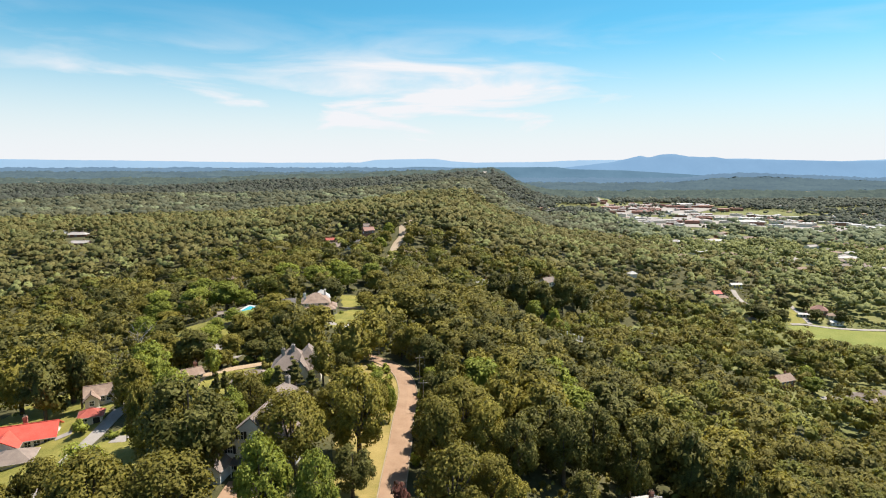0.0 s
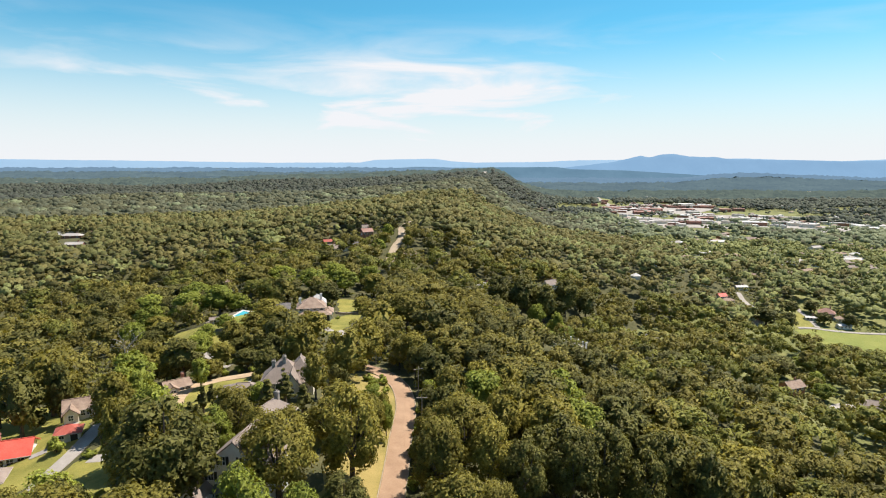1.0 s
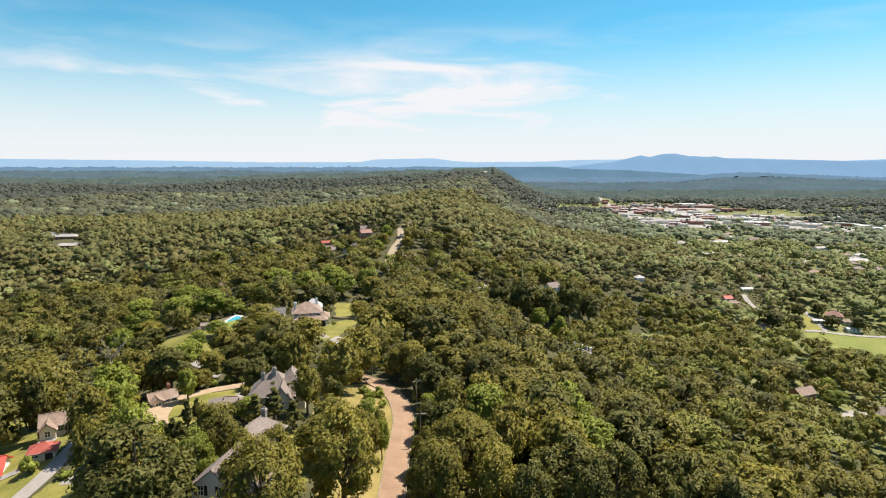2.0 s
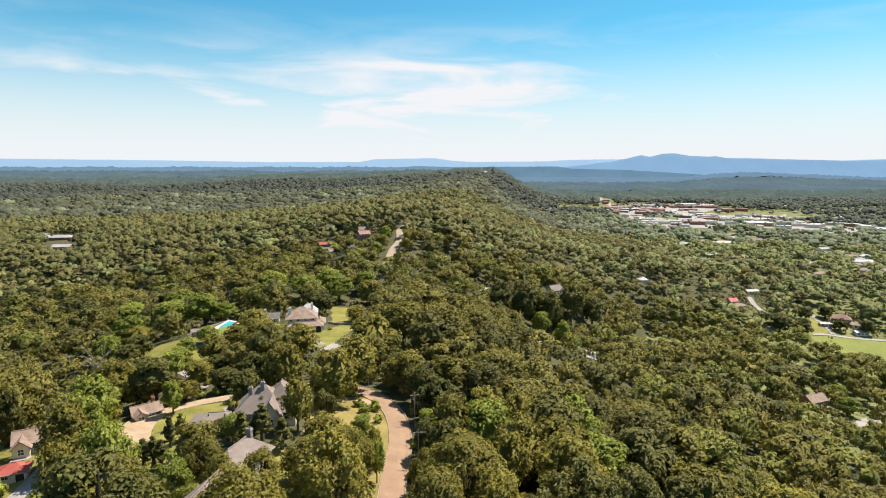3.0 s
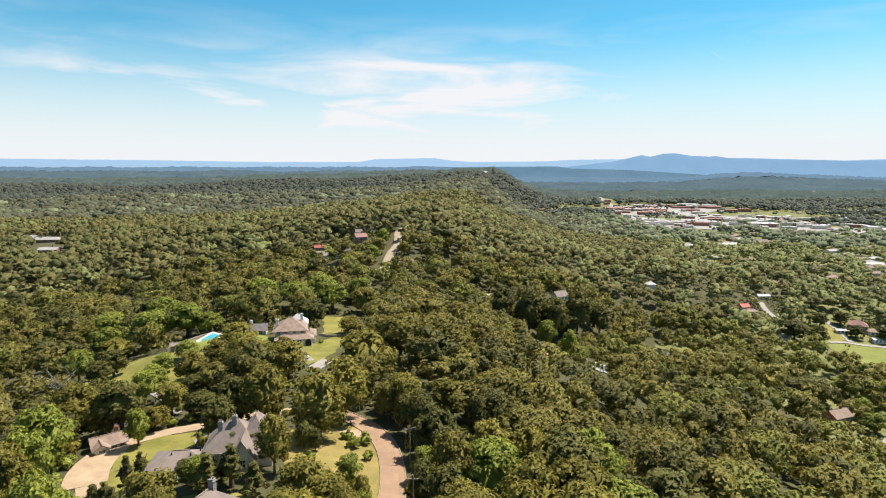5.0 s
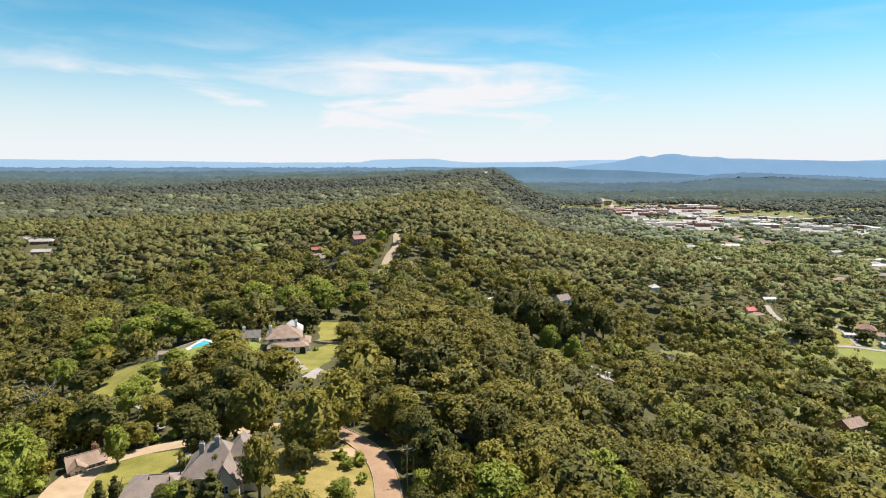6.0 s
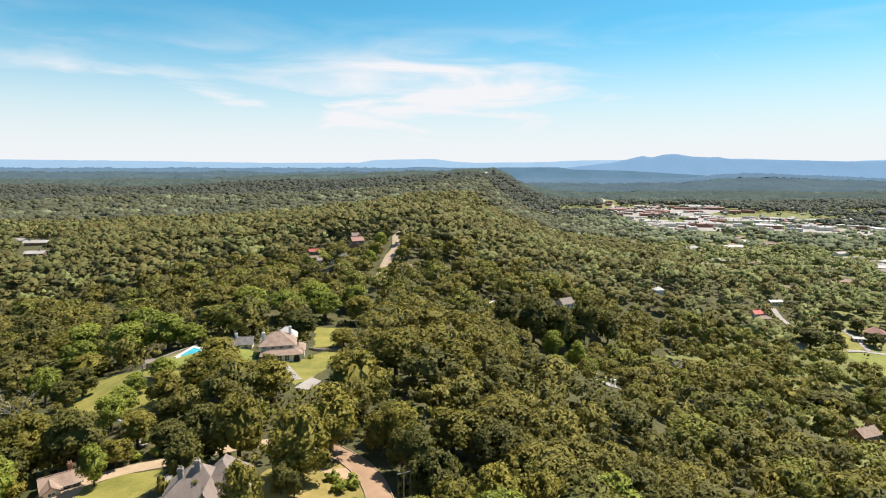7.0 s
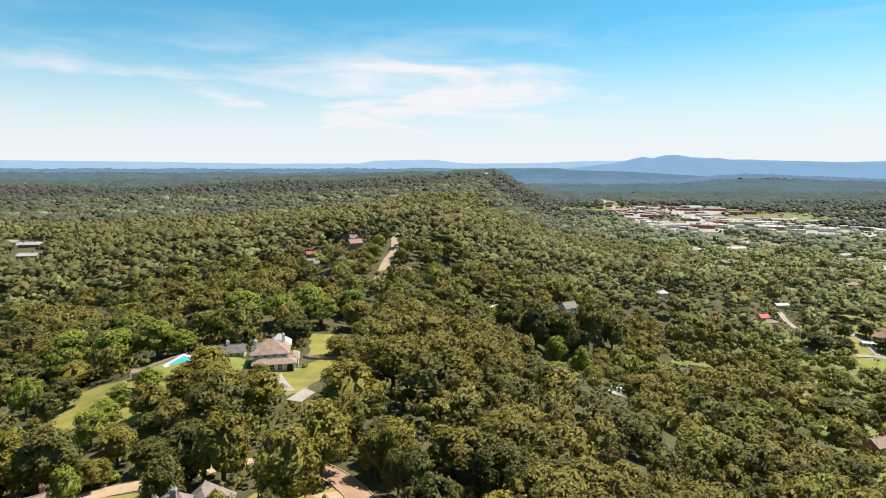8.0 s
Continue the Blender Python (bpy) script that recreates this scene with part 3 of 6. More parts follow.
def trunk_mesh(rng, height_m, radius):
    """A tapered trunk that forks into limbs."""
    bm = bmesh.new()
    r = 0.028 * height_m
    tube(bm, (0, 0, -0.8), (0, 0, height_m * 0.32), r * 1.25, r * 0.85, 8)
    for i in range(5):
        a = i * 2.4 + rng.uniform(-0.4, 0.4)
        z0 = height_m * rng.uniform(0.24, 0.34)
        tip = Vector((math.cos(a) * radius * 0.55, math.sin(a) * radius * 0.55, height_m * rng.uniform(0.55, 0.8)))
        tube(bm, (0, 0, z0), tip, r * 0.55, r * 0.16, 5)
    tube(bm, (0, 0, height_m * 0.30), (0.2, 0.1, height_m * 0.82), r * 0.7, r * 0.15, 5)
    data = bpy.data.meshes.new("trunk")
    bm.to_mesh(data)
    bm.free()
    data.materials.append(BARK)
    return data


STOCK = {}


def tree_stock(kind, count, h, r, lobes, tufts, size, leaf, seed, low=0.28, pointed=0.0, core=6):
    rng = np.random.default_rng(seed)
    STOCK[kind] = []
    for _ in range(count):
        v, f, normals = crown_arrays(rng, h, r, lobes, tufts, size, core, low, pointed, 0.5)
        crown = big_mesh("crown", v, f, leaf, normals)
        STOCK[kind].append((trunk_mesh(rng, h, r), crown, h, r))


tree_stock("oak", 6, 15.0, 6.0, 42, 2000, 0.45, LEAF_OAK, 11, 0.04)
tree_stock("bright", 3, 12.0, 5.0, 32, 2900, 0.34, LEAF_BRIGHT, 12, 0.05)
tree_stock("cedar", 2, 12.0, 2.8, 34, 1900, 0.30, LEAF_DARK, 13, 0.04, 1.0)
tree_stock("dark", 3, 14.0, 5.4, 40, 2000, 0.44, LEAF_DARK, 14, 0.03)
# finer foliage for the trees that the flight passes nearest
tree_stock("oak_near", 4, 15.0, 6.0, 46, 5200, 0.295, LEAF_OAK, 21, 0.04, core=0)
tree_stock("bright_near", 2, 12.0, 5.0, 36, 5600, 0.25, LEAF_BRIGHT, 22, 0.05, core=0)
tree_stock("dark_near", 2, 14.0, 5.4, 42, 4900, 0.29, LEAF_DARK, 24, 0.03, core=0)
tree_stock("plum", 1, 14.0, 5.0, 36, 2600, 0.34, LEAF_PLUM, 16, 0.05)
tree_stock("shrub", 3, 2.6, 1.7, 10, 460, 0.24, LEAF_BRIGHT, 15, 0.02)

TREE_WORDS = {
    "oak": ("tree", "olive-green broad oak in full summer leaf", "tree"),
    "bright": ("tree", "fresh bright-green leafy tree beside the houses", "tree"),
    "cedar": ("conifer", "dark green pointed cedar in a garden", "tree"),
    "dark": ("tree", "deep green shade tree with a dense round crown", "tree"),
    "plum": ("tree", "purple-leaved plum tree beside the road", "tree"),
    "shrub": ("shrub", "rounded green garden shrub on the grass", "shrub"),
}
PLANTED = []


def dead_tree(x, y, tall, wide):
    """A bleached tree of crooked, forking bare limbs."""
    foot = anchor("dead_tree", x, y, height(x, y) - 0.1, 40, "bleached dead tree with bare grey branches", "tree")
    rough = random.Random(77)
    trunk = bmesh.new()

    def limb(start, way, length, radius, depth):
        for _ in range(3):
            tip = start + way * (length / 3)
            tube(trunk, start, tip, radius, radius * 0.82, 6 if depth < 2 else 4)
            start, radius = tip, radius * 0.82
            way = (way + Vector((rough.uniform(-0.32, 0.32), rough.uniform(-0.32, 0.32), rough.uniform(-0.1, 0.25)))).normalized()
            if depth < 3 and rough.random() < 0.75:
                turn = rough.uniform(0, 6.28)
                limb(start, (way * 0.7 + Vector((math.cos(turn), math.sin(turn), 0.15)) * 0.75).normalized(), length * 0.55, radius * 0.55, depth + 1)
        if depth < 3:
            for _ in range(2):
                turn = rough.uniform(0, 6.28)
                limb(start, (way + Vector((math.cos(turn), math.sin(turn), 0.0)) * 0.6).normalized(), length * 0.6, radius * 0.7, depth + 1)
    limb(Vector((0, 0, -0.6)), Vector((0.05, 0.02, 1)).normalized(), tall * 0.5, 0.36, 0)
    part("trunk", trunk, DEADWOOD, foot)
    PLANTED.append((x, y, wide))


def tree(kind, x, y, tall, wide, turn=None, pick=None):
    """One tree: an empty at its foot with a trunk and a crown of the stock's meshes."""
    name, label, category = TREE_WORDS[kind]
    i = len(PLANTED)
    stock = STOCK[kind + "_near"] if kind + "_near" in STOCK and math.hypot(x, y - 20) < 104 else STOCK[kind]
    trunk_data, crown_data, h, r = stock[(i if pick is None else pick) % len(stock)]
    foot = anchor(name, x, y, height(x, y) - 0.1, (i * 137.5) % 360 if turn is None else turn, label, category, "shrubs in the gardens" if kind == "shrub" else "trees of the wooded ridge")
    for part_name, data in (("trunk", trunk_data), ("crown", crown_data)):
        ob = new(part_name, data)
        ob.parent = foot
        ob.scale = (wide / r, wide / r, tall / h)
    PLANTED.append((x, y, wide * (0.8 if kind != "shrub" else 0.3)))
    return foot


# ---- houses ----
def block(home, cx, cy, w, d, walls, rise, wall_mat, roof_mat, style="hip", along="x", over=0.5, base=-3.0):
    """One wing: walls from below the ground to the eaves, and a thick roof with overhanging eaves."""
    x0, x1, y0, y1 = cx - w / 2, cx + w / 2, cy - d / 2, cy + d / 2
    bm = bmesh.new()
    box(bm, x0, y0, base, x1, y1, walls, 0.03)
    if style == "gable":
        if along == "x":
            ends = [[(x, y0, walls - 0.05), (x, y1, walls - 0.05), (x, cy, walls + rise - 0.25)] for x in (x0, x1)]
        else:
            ends = [[(x0, y, walls - 0.05), (x1, y, walls - 0.05), (cx, y, walls + rise - 0.25)] for y in (y0, y1)]
        va, vb = ([bm.verts.new(p) for p in e] for e in ends)
        bm.faces.new(va), bm.faces.new(vb[::-1])
        for i in range(3):
            bm.faces.new((va[i], va[(i + 1) % 3], vb[(i + 1) % 3], vb[i]))
        bmesh.ops.recalc_face_normals(bm, faces=bm.faces[:])
    part("wall", bm, wall_mat, home)
    ex0, ex1, ey0, ey1 = x0 - over, x1 + over, y0 - over, y1 + over
    drop = rise * over / (min(w, d) / 2) * 0.5
    lo, hi = walls - drop, walls + rise
    if style == "gable":
        ridge = ((ex0, cy), (ex1, cy)) if along == "x" else ((cx, ey0), (cx, ey1))
    elif w >= d:
        ridge = ((ex0 + (ey1 - ey0) / 2, cy), (ex1 - (ey1 - ey0) / 2, cy))
        if ridge[1][0] - ridge[0][0] < 0.4:
            ridge = ((cx - 0.2, cy), (cx + 0.2, cy))
    else:
        ridge = ((cx, ey0 + (ex1 - ex0) / 2), (cx, ey1 - (ex1 - ex0) / 2))
        if ridge[1][1] - ridge[0][1] < 0.4:
            ridge = ((cx, cy - 0.2), (cx, cy + 0.2))
    (ax, ay), (bx, by) = ridge
    if style == "gable":
        def across(k, z):
            return [(ex0, k, z), (ex1, k, z)] if along == "x" else [(k, ey0, z), (k, ey1, z)]
        e0, e1, mid = (ey0, ey1, cy) if along == "x" else (ex0, ex1, cx)
        rows = [across(e0, lo), across(mid, hi), across(e1, lo), across(e1, lo - 0.2), across(mid, hi - 0.24), across(e0, lo - 0.2)]
        bm = bmesh.new()
        ends = [[bm.verts.new(r[i]) for r in rows] for i in (0, 1)]
        bm.faces.new(ends[0]), bm.faces.new(ends[1][::-1])
        for i in range(6):
            k = (i + 1) % 6
            bm.faces.new((ends[0][i], ends[1][i], ends[1][k], ends[0][k]))
        bmesh.ops.recalc_face_normals(bm, faces=bm.faces[:])
        roof = part("roof", bm, roof_mat, home)
        bm = bmesh.new()
        tube(bm, (ax, ay, hi + 0.02), (bx, by, hi + 0.02), 0.12, 0.12, 6)
        part("ridge_cap", bm, roof_mat, roof)
        for k in (e0, e1):
            bm = bmesh.new()
            tube(bm, across(k, lo - 0.1)[0], across(k, lo - 0.1)[1], 0.09, 0.09, 5)
            part("gutter", bm, PAVING, roof, "grey eaves gutter")
        return roof
    lengthways = abs(bx - ax) >= abs(by - ay)
    corners = [(ex0, ey0), (ex1, ey0), (ex1, ey1), (ex0, ey1)]
    verts = [(*c, lo) for c in corners] + [(ax, ay, hi), (bx, by, hi)] + [(*c, lo - 0.22) for c in corners]
    if lengthways:
        faces = [(0, 1, 5, 4), (2, 3, 4, 5), (1, 2, 5), (3, 0, 4)]
    else:
        faces = [(1, 2, 5, 4), (3, 0, 4, 5), (0, 1, 4), (2, 3, 5)]
    faces += [(0, 6, 7, 1), (1, 7, 8, 2), (2, 8, 9, 3), (3, 9, 6, 0), (9, 8, 7, 6)]
    roof = mesh_object("roof", verts, faces, roof_mat, home)
    bm = bmesh.new()
    tube(bm, (ax, ay, hi + 0.02), (bx, by, hi + 0.02), 0.12, 0.12, 6)
    part("ridge_cap", bm, roof_mat, roof)
    bm = bmesh.new()
    for (px, py), (qx, qy) in zip(corners, corners[1:] + corners[:1]):
        tube(bm, (px, py, lo - 0.1), (qx, qy, lo - 0.1), 0.09, 0.09, 5)
    part("gutter", bm, PAVING, roof, "grey eaves gutter")
    return roof


def window(home, x, y, z, w, h, face="s", shutters=False):
    """A framed window on a wall that faces s, n, e or w."""
    turn = {"s": 0, "e": 90, "n": 180, "w": 270}[face]
    m = pose(x, y, z, 0, 0, turn)
    bm = bmesh.new()
    for a in ((-w / 2 - 0.1, -h / 2 - 0.1, -w / 2, h / 2 + 0.1), (w / 2, -h / 2 - 0.1, w / 2 + 0.1, h / 2 + 0.1),
              (-w / 2, h / 2, w / 2, h / 2 + 0.1), (-w / 2, -h / 2 - 0.1, w / 2, -h / 2), (-0.03, -h / 2, 0.03, h / 2), (-w / 2, -0.03, w / 2, 0.03)):
        box(bm, a[0], -0.10, a[1], a[2], 0.02, a[3])
    bmesh.ops.transform(bm, matrix=m, verts=bm.verts[:])
    frame_part = part("window", bm, TRIM, home)
    bm = bmesh.new()
    box(bm, -w / 2, -0.05, -h / 2, w / 2, 0.0, h / 2)
    bmesh.ops.transform(bm, matrix=m, verts=bm.verts[:])
    part("pane", bm, GLASS, frame_part)
    if shutters:
        for s in (-1, 1):
            bm = bmesh.new()
            cx = s * (w / 2 + 0.1 + 0.26)
            box(bm, cx - 0.25, -0.09, -h / 2 - 0.05, cx + 0.25, -0.01, h / 2 + 0.05, 0.01)
            bmesh.ops.transform(bm, matrix=m, verts=bm.verts[:])
            part("shutter", bm, SHUTTER, frame_part, "black louvred shutter")


def chimney(home, x, y, z0, z1, mat, size=0.9):
    bm = bmesh.new()
    s = size / 2
    box(bm, x - s, y - s * 0.8, z0, x + s, y + s * 0.8, z1, 0.02)
    box(bm, x - s - 0.08, y - s * 0.8 - 0.08, z1 - 0.45, x + s + 0.08, y + s * 0.8 + 0.08, z1 - 0.2, 0.02)
    stack = part("chimney", bm, mat, home)
    bm = bmesh.new()
    for dx in (-0.2, 0.2):
        tube(bm, (x + dx, y, z1 - 0.02), (x + dx, y, z1 + 0.35), 0.13, 0.11, 8)
    part("chimney_pot", bm, STONE, stack)


def door(home, x, y, z, w, h, mat, face="s"):
    m = pose(x, y, z, 0, 0, {"s": 0, "e": 90, "n": 180, "w": 270}[face])
    bm = bmesh.new()
    box(bm, -w / 2, -0.06, 0, w / 2, 0.02, h, 0.01)
    bmesh.ops.transform(bm, matrix=m, verts=bm.verts[:])
    leaf = part("door", bm, mat, home)
    bm = bmesh.new()
    for a in ((-w / 2 - 0.12, 0, -w / 2, h + 0.12), (w / 2, 0, w / 2 + 0.12, h + 0.12), (-w / 2, h, w / 2, h + 0.12)):
        box(bm, a[0], -0.09, a[1], a[2], 0.02, a[3])
    bmesh.ops.transform(bm, matrix=m, verts=bm.verts[:])
    part("door_frame", bm, TRIM, leaf)


# white house with steep gable and black shutters
home = anchor("house", -33.2, 99.0, 6.6, -8, "white clapboard two-storey house with black shutters and a steep gable", "house")
block(home, 1.0, 0, 10.8, 8.0, 6.0, 4.6, SIDING, SHINGLE_GREY, "gable", "y", 0.35)
for x, z in ((-3.0, 1.6), (-1.0, 1.6), (2.9, 1.6), (-3.0, 4.5), (0.0, 4.5), (2.9, 4.5), (5.0, 4.5), (-0.9, 7.2), (2.4, 7.2)):
    window(home, x, -4.02, z, 0.85, 1.4, "s", True)
for y in (-2, 2):
    window(home, 6.42, y, 4.4, 0.9, 1.4, "e", True)
door(home, 1.0, -4.02, 0.1, 1.1, 2.2, SHUTTER)
block(home, -4.6, -6.1, 3.6, 4.2, 2.7, 1.6, SIDING, SHINGLE_GREY, "gable", "y", 0.25)
window(home, -4.6, -8.22, 1.4, 0.8, 1.1)
bm = bmesh.new()
box(bm, -2.4, -5.9, -0.3, 3.3, -4.4, 0.12, 0.03)
part("porch_floor", bm, PAVING, home)
mesh_object("porch_roof", [(-2.3, -4.3, 3.3), (2.6, -4.3, 3.3), (2.6, -6.0, 2.75), (-2.3, -6.0, 2.75), (-2.3, -4.3, 3.15), (2.6, -4.3, 3.15), (2.6, -6.0, 2.6), (-2.3, -6.0, 2.6)],
            [(0, 3, 2, 1), (4, 5, 6, 7), (3, 7, 6, 2), (0, 4, 7, 3), (1, 2, 6, 5)], SHINGLE_DARK, home)
for x in (-2.1, -0.6, 0.9, 2.4):
    bm = bmesh.new()
    tube(bm, (x, -5.8, 0), (x, -5.8, 2.7), 0.11, 0.09, 8)
    part("porch_post", bm, TRIM, home)

# cottage with a grey pyramid roof
home = anchor("house", -34.8, 119.2, 6.2, -18, "cottage with a long grey shingled hipped roof and pale chimney", "house")
block(home, 0, 0, 5.8, 11.0, 4.2, 2.8, CREAM, SHINGLE_GREY, "hip", "y", 0.45)
chimney(home, 0.1, 3.2, 6.0, 8.2, PAVING, 0.9)
for x in (-1.6, 1.6):
    window(home, x, -5.52, 2.4, 1.0, 1.5)
for y in (-3.2, 0, 3.2):
    window(home, -2.92, y, 2.4, 1.0, 1.5, "w")
    window(home, 2.92, y, 2.4, 1.0, 1.5, "e")

# large house with several steep grey roofs
home = anchor("house", -38.3, 144.6, 3.6, 8, "large house with steep grey shingled hip roofs and two chimneys", "house")
block(home, 0, 0, 9.4, 8.0, 5.8, 4.2, CREAM, SHINGLE_GREY, "hip", "x", 0.5)
block(home, 3.9, 1.0, 6.2, 8.6, 6.3, 3.9, CREAM, SHINGLE_GREY, "hip", "y", 0.4)
block(home, 2.4, -4.2, 3.8, 4.6, 5.4, 3.2, CREAM, SHINGLE_GREY, "gable", "y", 0.35)
block(home, -9.6, -0.4, 9.6, 6.4, 2.9, 1.7, CREAM, SHINGLE_GREY, "hip", "x", 0.6)
chimney(home, -2.2, -1.2, 7.0, 10.1, PAVING, 0.8)
chimney(home, 0.2, -0.6, 8.5, 10.9, PAVING, 0.8)
for x in (-3.4, -1.0):
    for z in (1.6, 4.5):
        window(home, x, -4.02, z, 1.0, 1.5)
window(home, 2.4, -6.52, 1.6, 1.3, 1.6)
window(home, 2.4, -6.52, 4.3, 1.0, 1.3)
for y in (-1.4, 1.4, 4.2):
    for z in (1.6, 4.5):
        window(home, 6.82, y, z, 1.0, 1.5, "e")
for x in (-12.4, -9.6, -6.8):
    door(home, x, -3.62, -0.1, 2.3, 2.2, TRIM)
for x, y in ((-11.0, -1.2), (-7.6, -1.6), (-6.4, 0.4)):
    bm = bmesh.new()
    tube(bm, (x, y, 3.5), (x, y, 4.6), 0.12, 0.12, 7)
    part("roof_vent", bm, SHUTTER, home)

# low brown-roofed house beside the drive
home = anchor("house", -74.0, 164.5, -2.8, 38, "low house with a brown shingled gable roof beside the drive", "house")
block(home, 0, 0, 6.4, 4.4, 2.2, 1.4, CREAM, SHINGLE_BROWN, "gable", "x", 0.5)
block(home, -1.8, -2.7, 2.8, 2.8, 2.3, 1.0, CREAM, SHINGLE_BROWN, "gable", "y", 0.4)
for x in (0.8, 2.4):
    window(home, x, -2.22, 1.4, 1.1, 1.2)
window(home, -1.8, -4.12, 1.4, 1.2, 1.2)
chimney(home, 1.8, 0.5, 3.2, 5.0, BRICK, 0.8)

# long red-roofed house
home = anchor("house", -96.0, 128.5, -4.6, 22, "single-storey house with a bright red metal gable roof", "house")
block(home, 0, 0, 11.6, 7.4, 2.8, 2.2, SIDING, ROOF_RED, "gable", "x", 0.6)
block(home, -3.4, -3.8, 5.6, 6.4, 2.7, 1.9, SIDING, ROOF_RED, "gable", "y", 0.5)
for x in (0.6, 2.4, 4.4):
    window(home, x, -3.72, 1.5, 1.2, 1.3)
window(home, 5.82, -1.5, 1.5, 1.2, 1.3, "e")
door(home, 5.82, 1.5, 0.0, 1.0, 2.1, TRIM, "e")
chimney(home, -0.6, 1.2, 4.0, 6.4, BRICK, 0.9)

# grey-roofed outbuilding in front of it
home = anchor("garage", -92.8, 119.0, -5.4, 22, "garage with a plain grey shingled hip roof", "garage")
block(home, 0, 0, 7.6, 6.0, 2.7, 1.8, CREAM, SHINGLE_GREY, "hip", "x", 0.5)
door(home, 1.5, -3.02, 0.0, 2.8, 2.2, TRIM)
window(home, -2.4, -3.02, 1.5, 1.0, 1.0)

# small red-roofed shed
home = anchor("shed", -83.2, 132.0, height(-83.2, 132.0), 24, "small garden building with a rust-red hip roof", "shed")
block(home, 0, 0, 4.6, 3.8, 2.1, 1.2, CREAM, ROOF_RUST, "hip", "x", 0.5)
door(home, 1.2, -1.92, 0.0, 1.4, 1.8, SHUTTER)
window(home, -1.2, -1.92, 1.4, 1.0, 1.0)

# grey-roofed house in the shade behind the shed
home = anchor("house", -89.5, 146.0, height(-89.5, 146.0) + 1.0, 28, "shaded house with tan shingled gables among tall trees", "house")
block(home, 0, 0, 6.0, 4.6, 2.7, 1.9, CREAM, SHINGLE_BROWN, "gable", "x", 0.5)
block(home, -1.5, -2.9, 3.0, 3.0, 2.4, 1.5, CREAM, SHINGLE_BROWN, "gable", "y", 0.4)
for x in (0.8, 2.2):
    window(home, x, -2.32, 1.5, 0.9, 1.2)
window(home, -1.5, -4.42, 1.4, 1.0, 1.2)
bm = bmesh.new()
box(bm, -3.4, -5.6, -1.4, 2.2, -4.45, 0.2, 0.04)
part("deck", bm, POLE_WOOD, home)

# white mansion: two storeys over an arcaded sun porch
home = anchor("mansion", -55.2, 249.5, -4.0, 12, "white two-storey mansion with hipped roof and arcaded sun porch", "house")
block(home, 0, 0, 10.6, 9.0, 5.3, 3.2, SIDING, SHINGLE_BROWN, "hip", "x", 0.8)
block(home, 2.4, 5.6, 6.4, 5.6, 5.6, 2.8, SIDING, ROOF_WHITE, "hip", "x", 0.6)
block(home, 1.4, -6.3, 12.4, 3.8, 3.0, 1.0, SIDING, SHINGLE_BROWN, "hip", "x", 0.6)
block(home, 6.9, -1.0, 3.2, 7.2, 3.0, 1.0, SIDING, SHINGLE_BROWN, "hip", "y", 0.5)
block(home, -16.0, 12.0, 13.0, 6.5, 2.2, 1.6, CREAM, SHINGLE_DARK, "gable", "x", 0.6)
chimney(home, -4.6, -1.0, 5.2, 8.6, TRIM, 1.0)
chimney(home, 3.9, 2.0, 6.8, 9.4, TRIM, 0.9)
chimney(home, -15.0, 12.0, 3.0, 5.2, TRIM, 0.9)
for x in (-4.1, -1.4, 1.4, 4.1):
    window(home, x, -4.52, 4.45, 1.0, 1.1)
for x in (-4.0, -1.6, 0.8, 3.2):
    window(home, x, -8.22, 1.6, 1.4, 1.7)
for y in (-3, 0):
    window(home, 5.32, y, 4.45, 1.0, 1.1, "e")
for x in (-21, -18.5, -14, -11.5):
    window(home, x, 8.73, 1.1, 1.2, 1.2)


def arch(home, x, y, z, w, h):
    """A thin round-headed near-black panel on the wall, in place of the shade in an opening."""
    pts = [(-w / 2, 0), (w / 2, 0)] + [(w / 2 * math.cos(t), h - w / 2 + w / 2 * math.sin(t)) for t in np.linspace(0, math.pi, 9)]
    bm = bmesh.new()
    front = [bm.verts.new((x + a, y - 0.06, z + b)) for a, b in pts]
    rear = [bm.verts.new((x + a, y + 0.02, z + b)) for a, b in pts]
    bm.faces.new(front), bm.faces.new(rear[::-1])
    for i in range(len(pts)):
        k = (i + 1) % len(pts)
        bm.faces.new((front[k], front[i], rear[i], rear[k]))
    return part("arch_shade_panel", bm, SHUTTER, home, "near-black panel for the shade in an arched doorway")


arch(home, 6.2, -8.22, 0.1, 1.9, 2.5)


# swimming pool on the terrace, with its paved rim, and the garden walls
def pool():
    z = height(-84, 245) + 0.25
    rim = [(-87.2, 242.5), (-85.8, 254), (-79.5, 250.5), (-78.8, 238), (-83, 237.5)]
    water = [(-85.8, 243.6), (-84.9, 252.0), (-81, 249.4), (-80.2, 239.6), (-82.5, 239.2)]
    p = anchor("swimming_pool", 0, 0, 0, 0, "turquoise swimming pool with a white paved rim", "pool")
    verts = [(x, y, z) for x, y in rim] + [(x, y, z) for x, y in water] + [(x, y, z - 2.5) for x, y in rim] + [(x, y, z - 0.12) for x, y in water]
    faces = []
    for i in range(5):
        k = (i + 1) % 5
        faces += [(i, i + 5, k + 5, k), (i, k, k + 10, i + 10), (i + 5, i + 15, k + 15, k + 5)]
    mesh_object("pool_rim", verts, faces, ROOF_WHITE, p, "white paved pool surround")
    mesh_object("pool_water", [(x, y, z - 0.09) for x, y in water], [(4, 3, 2, 1, 0)], WATER, p, "clear turquoise water")


pool()


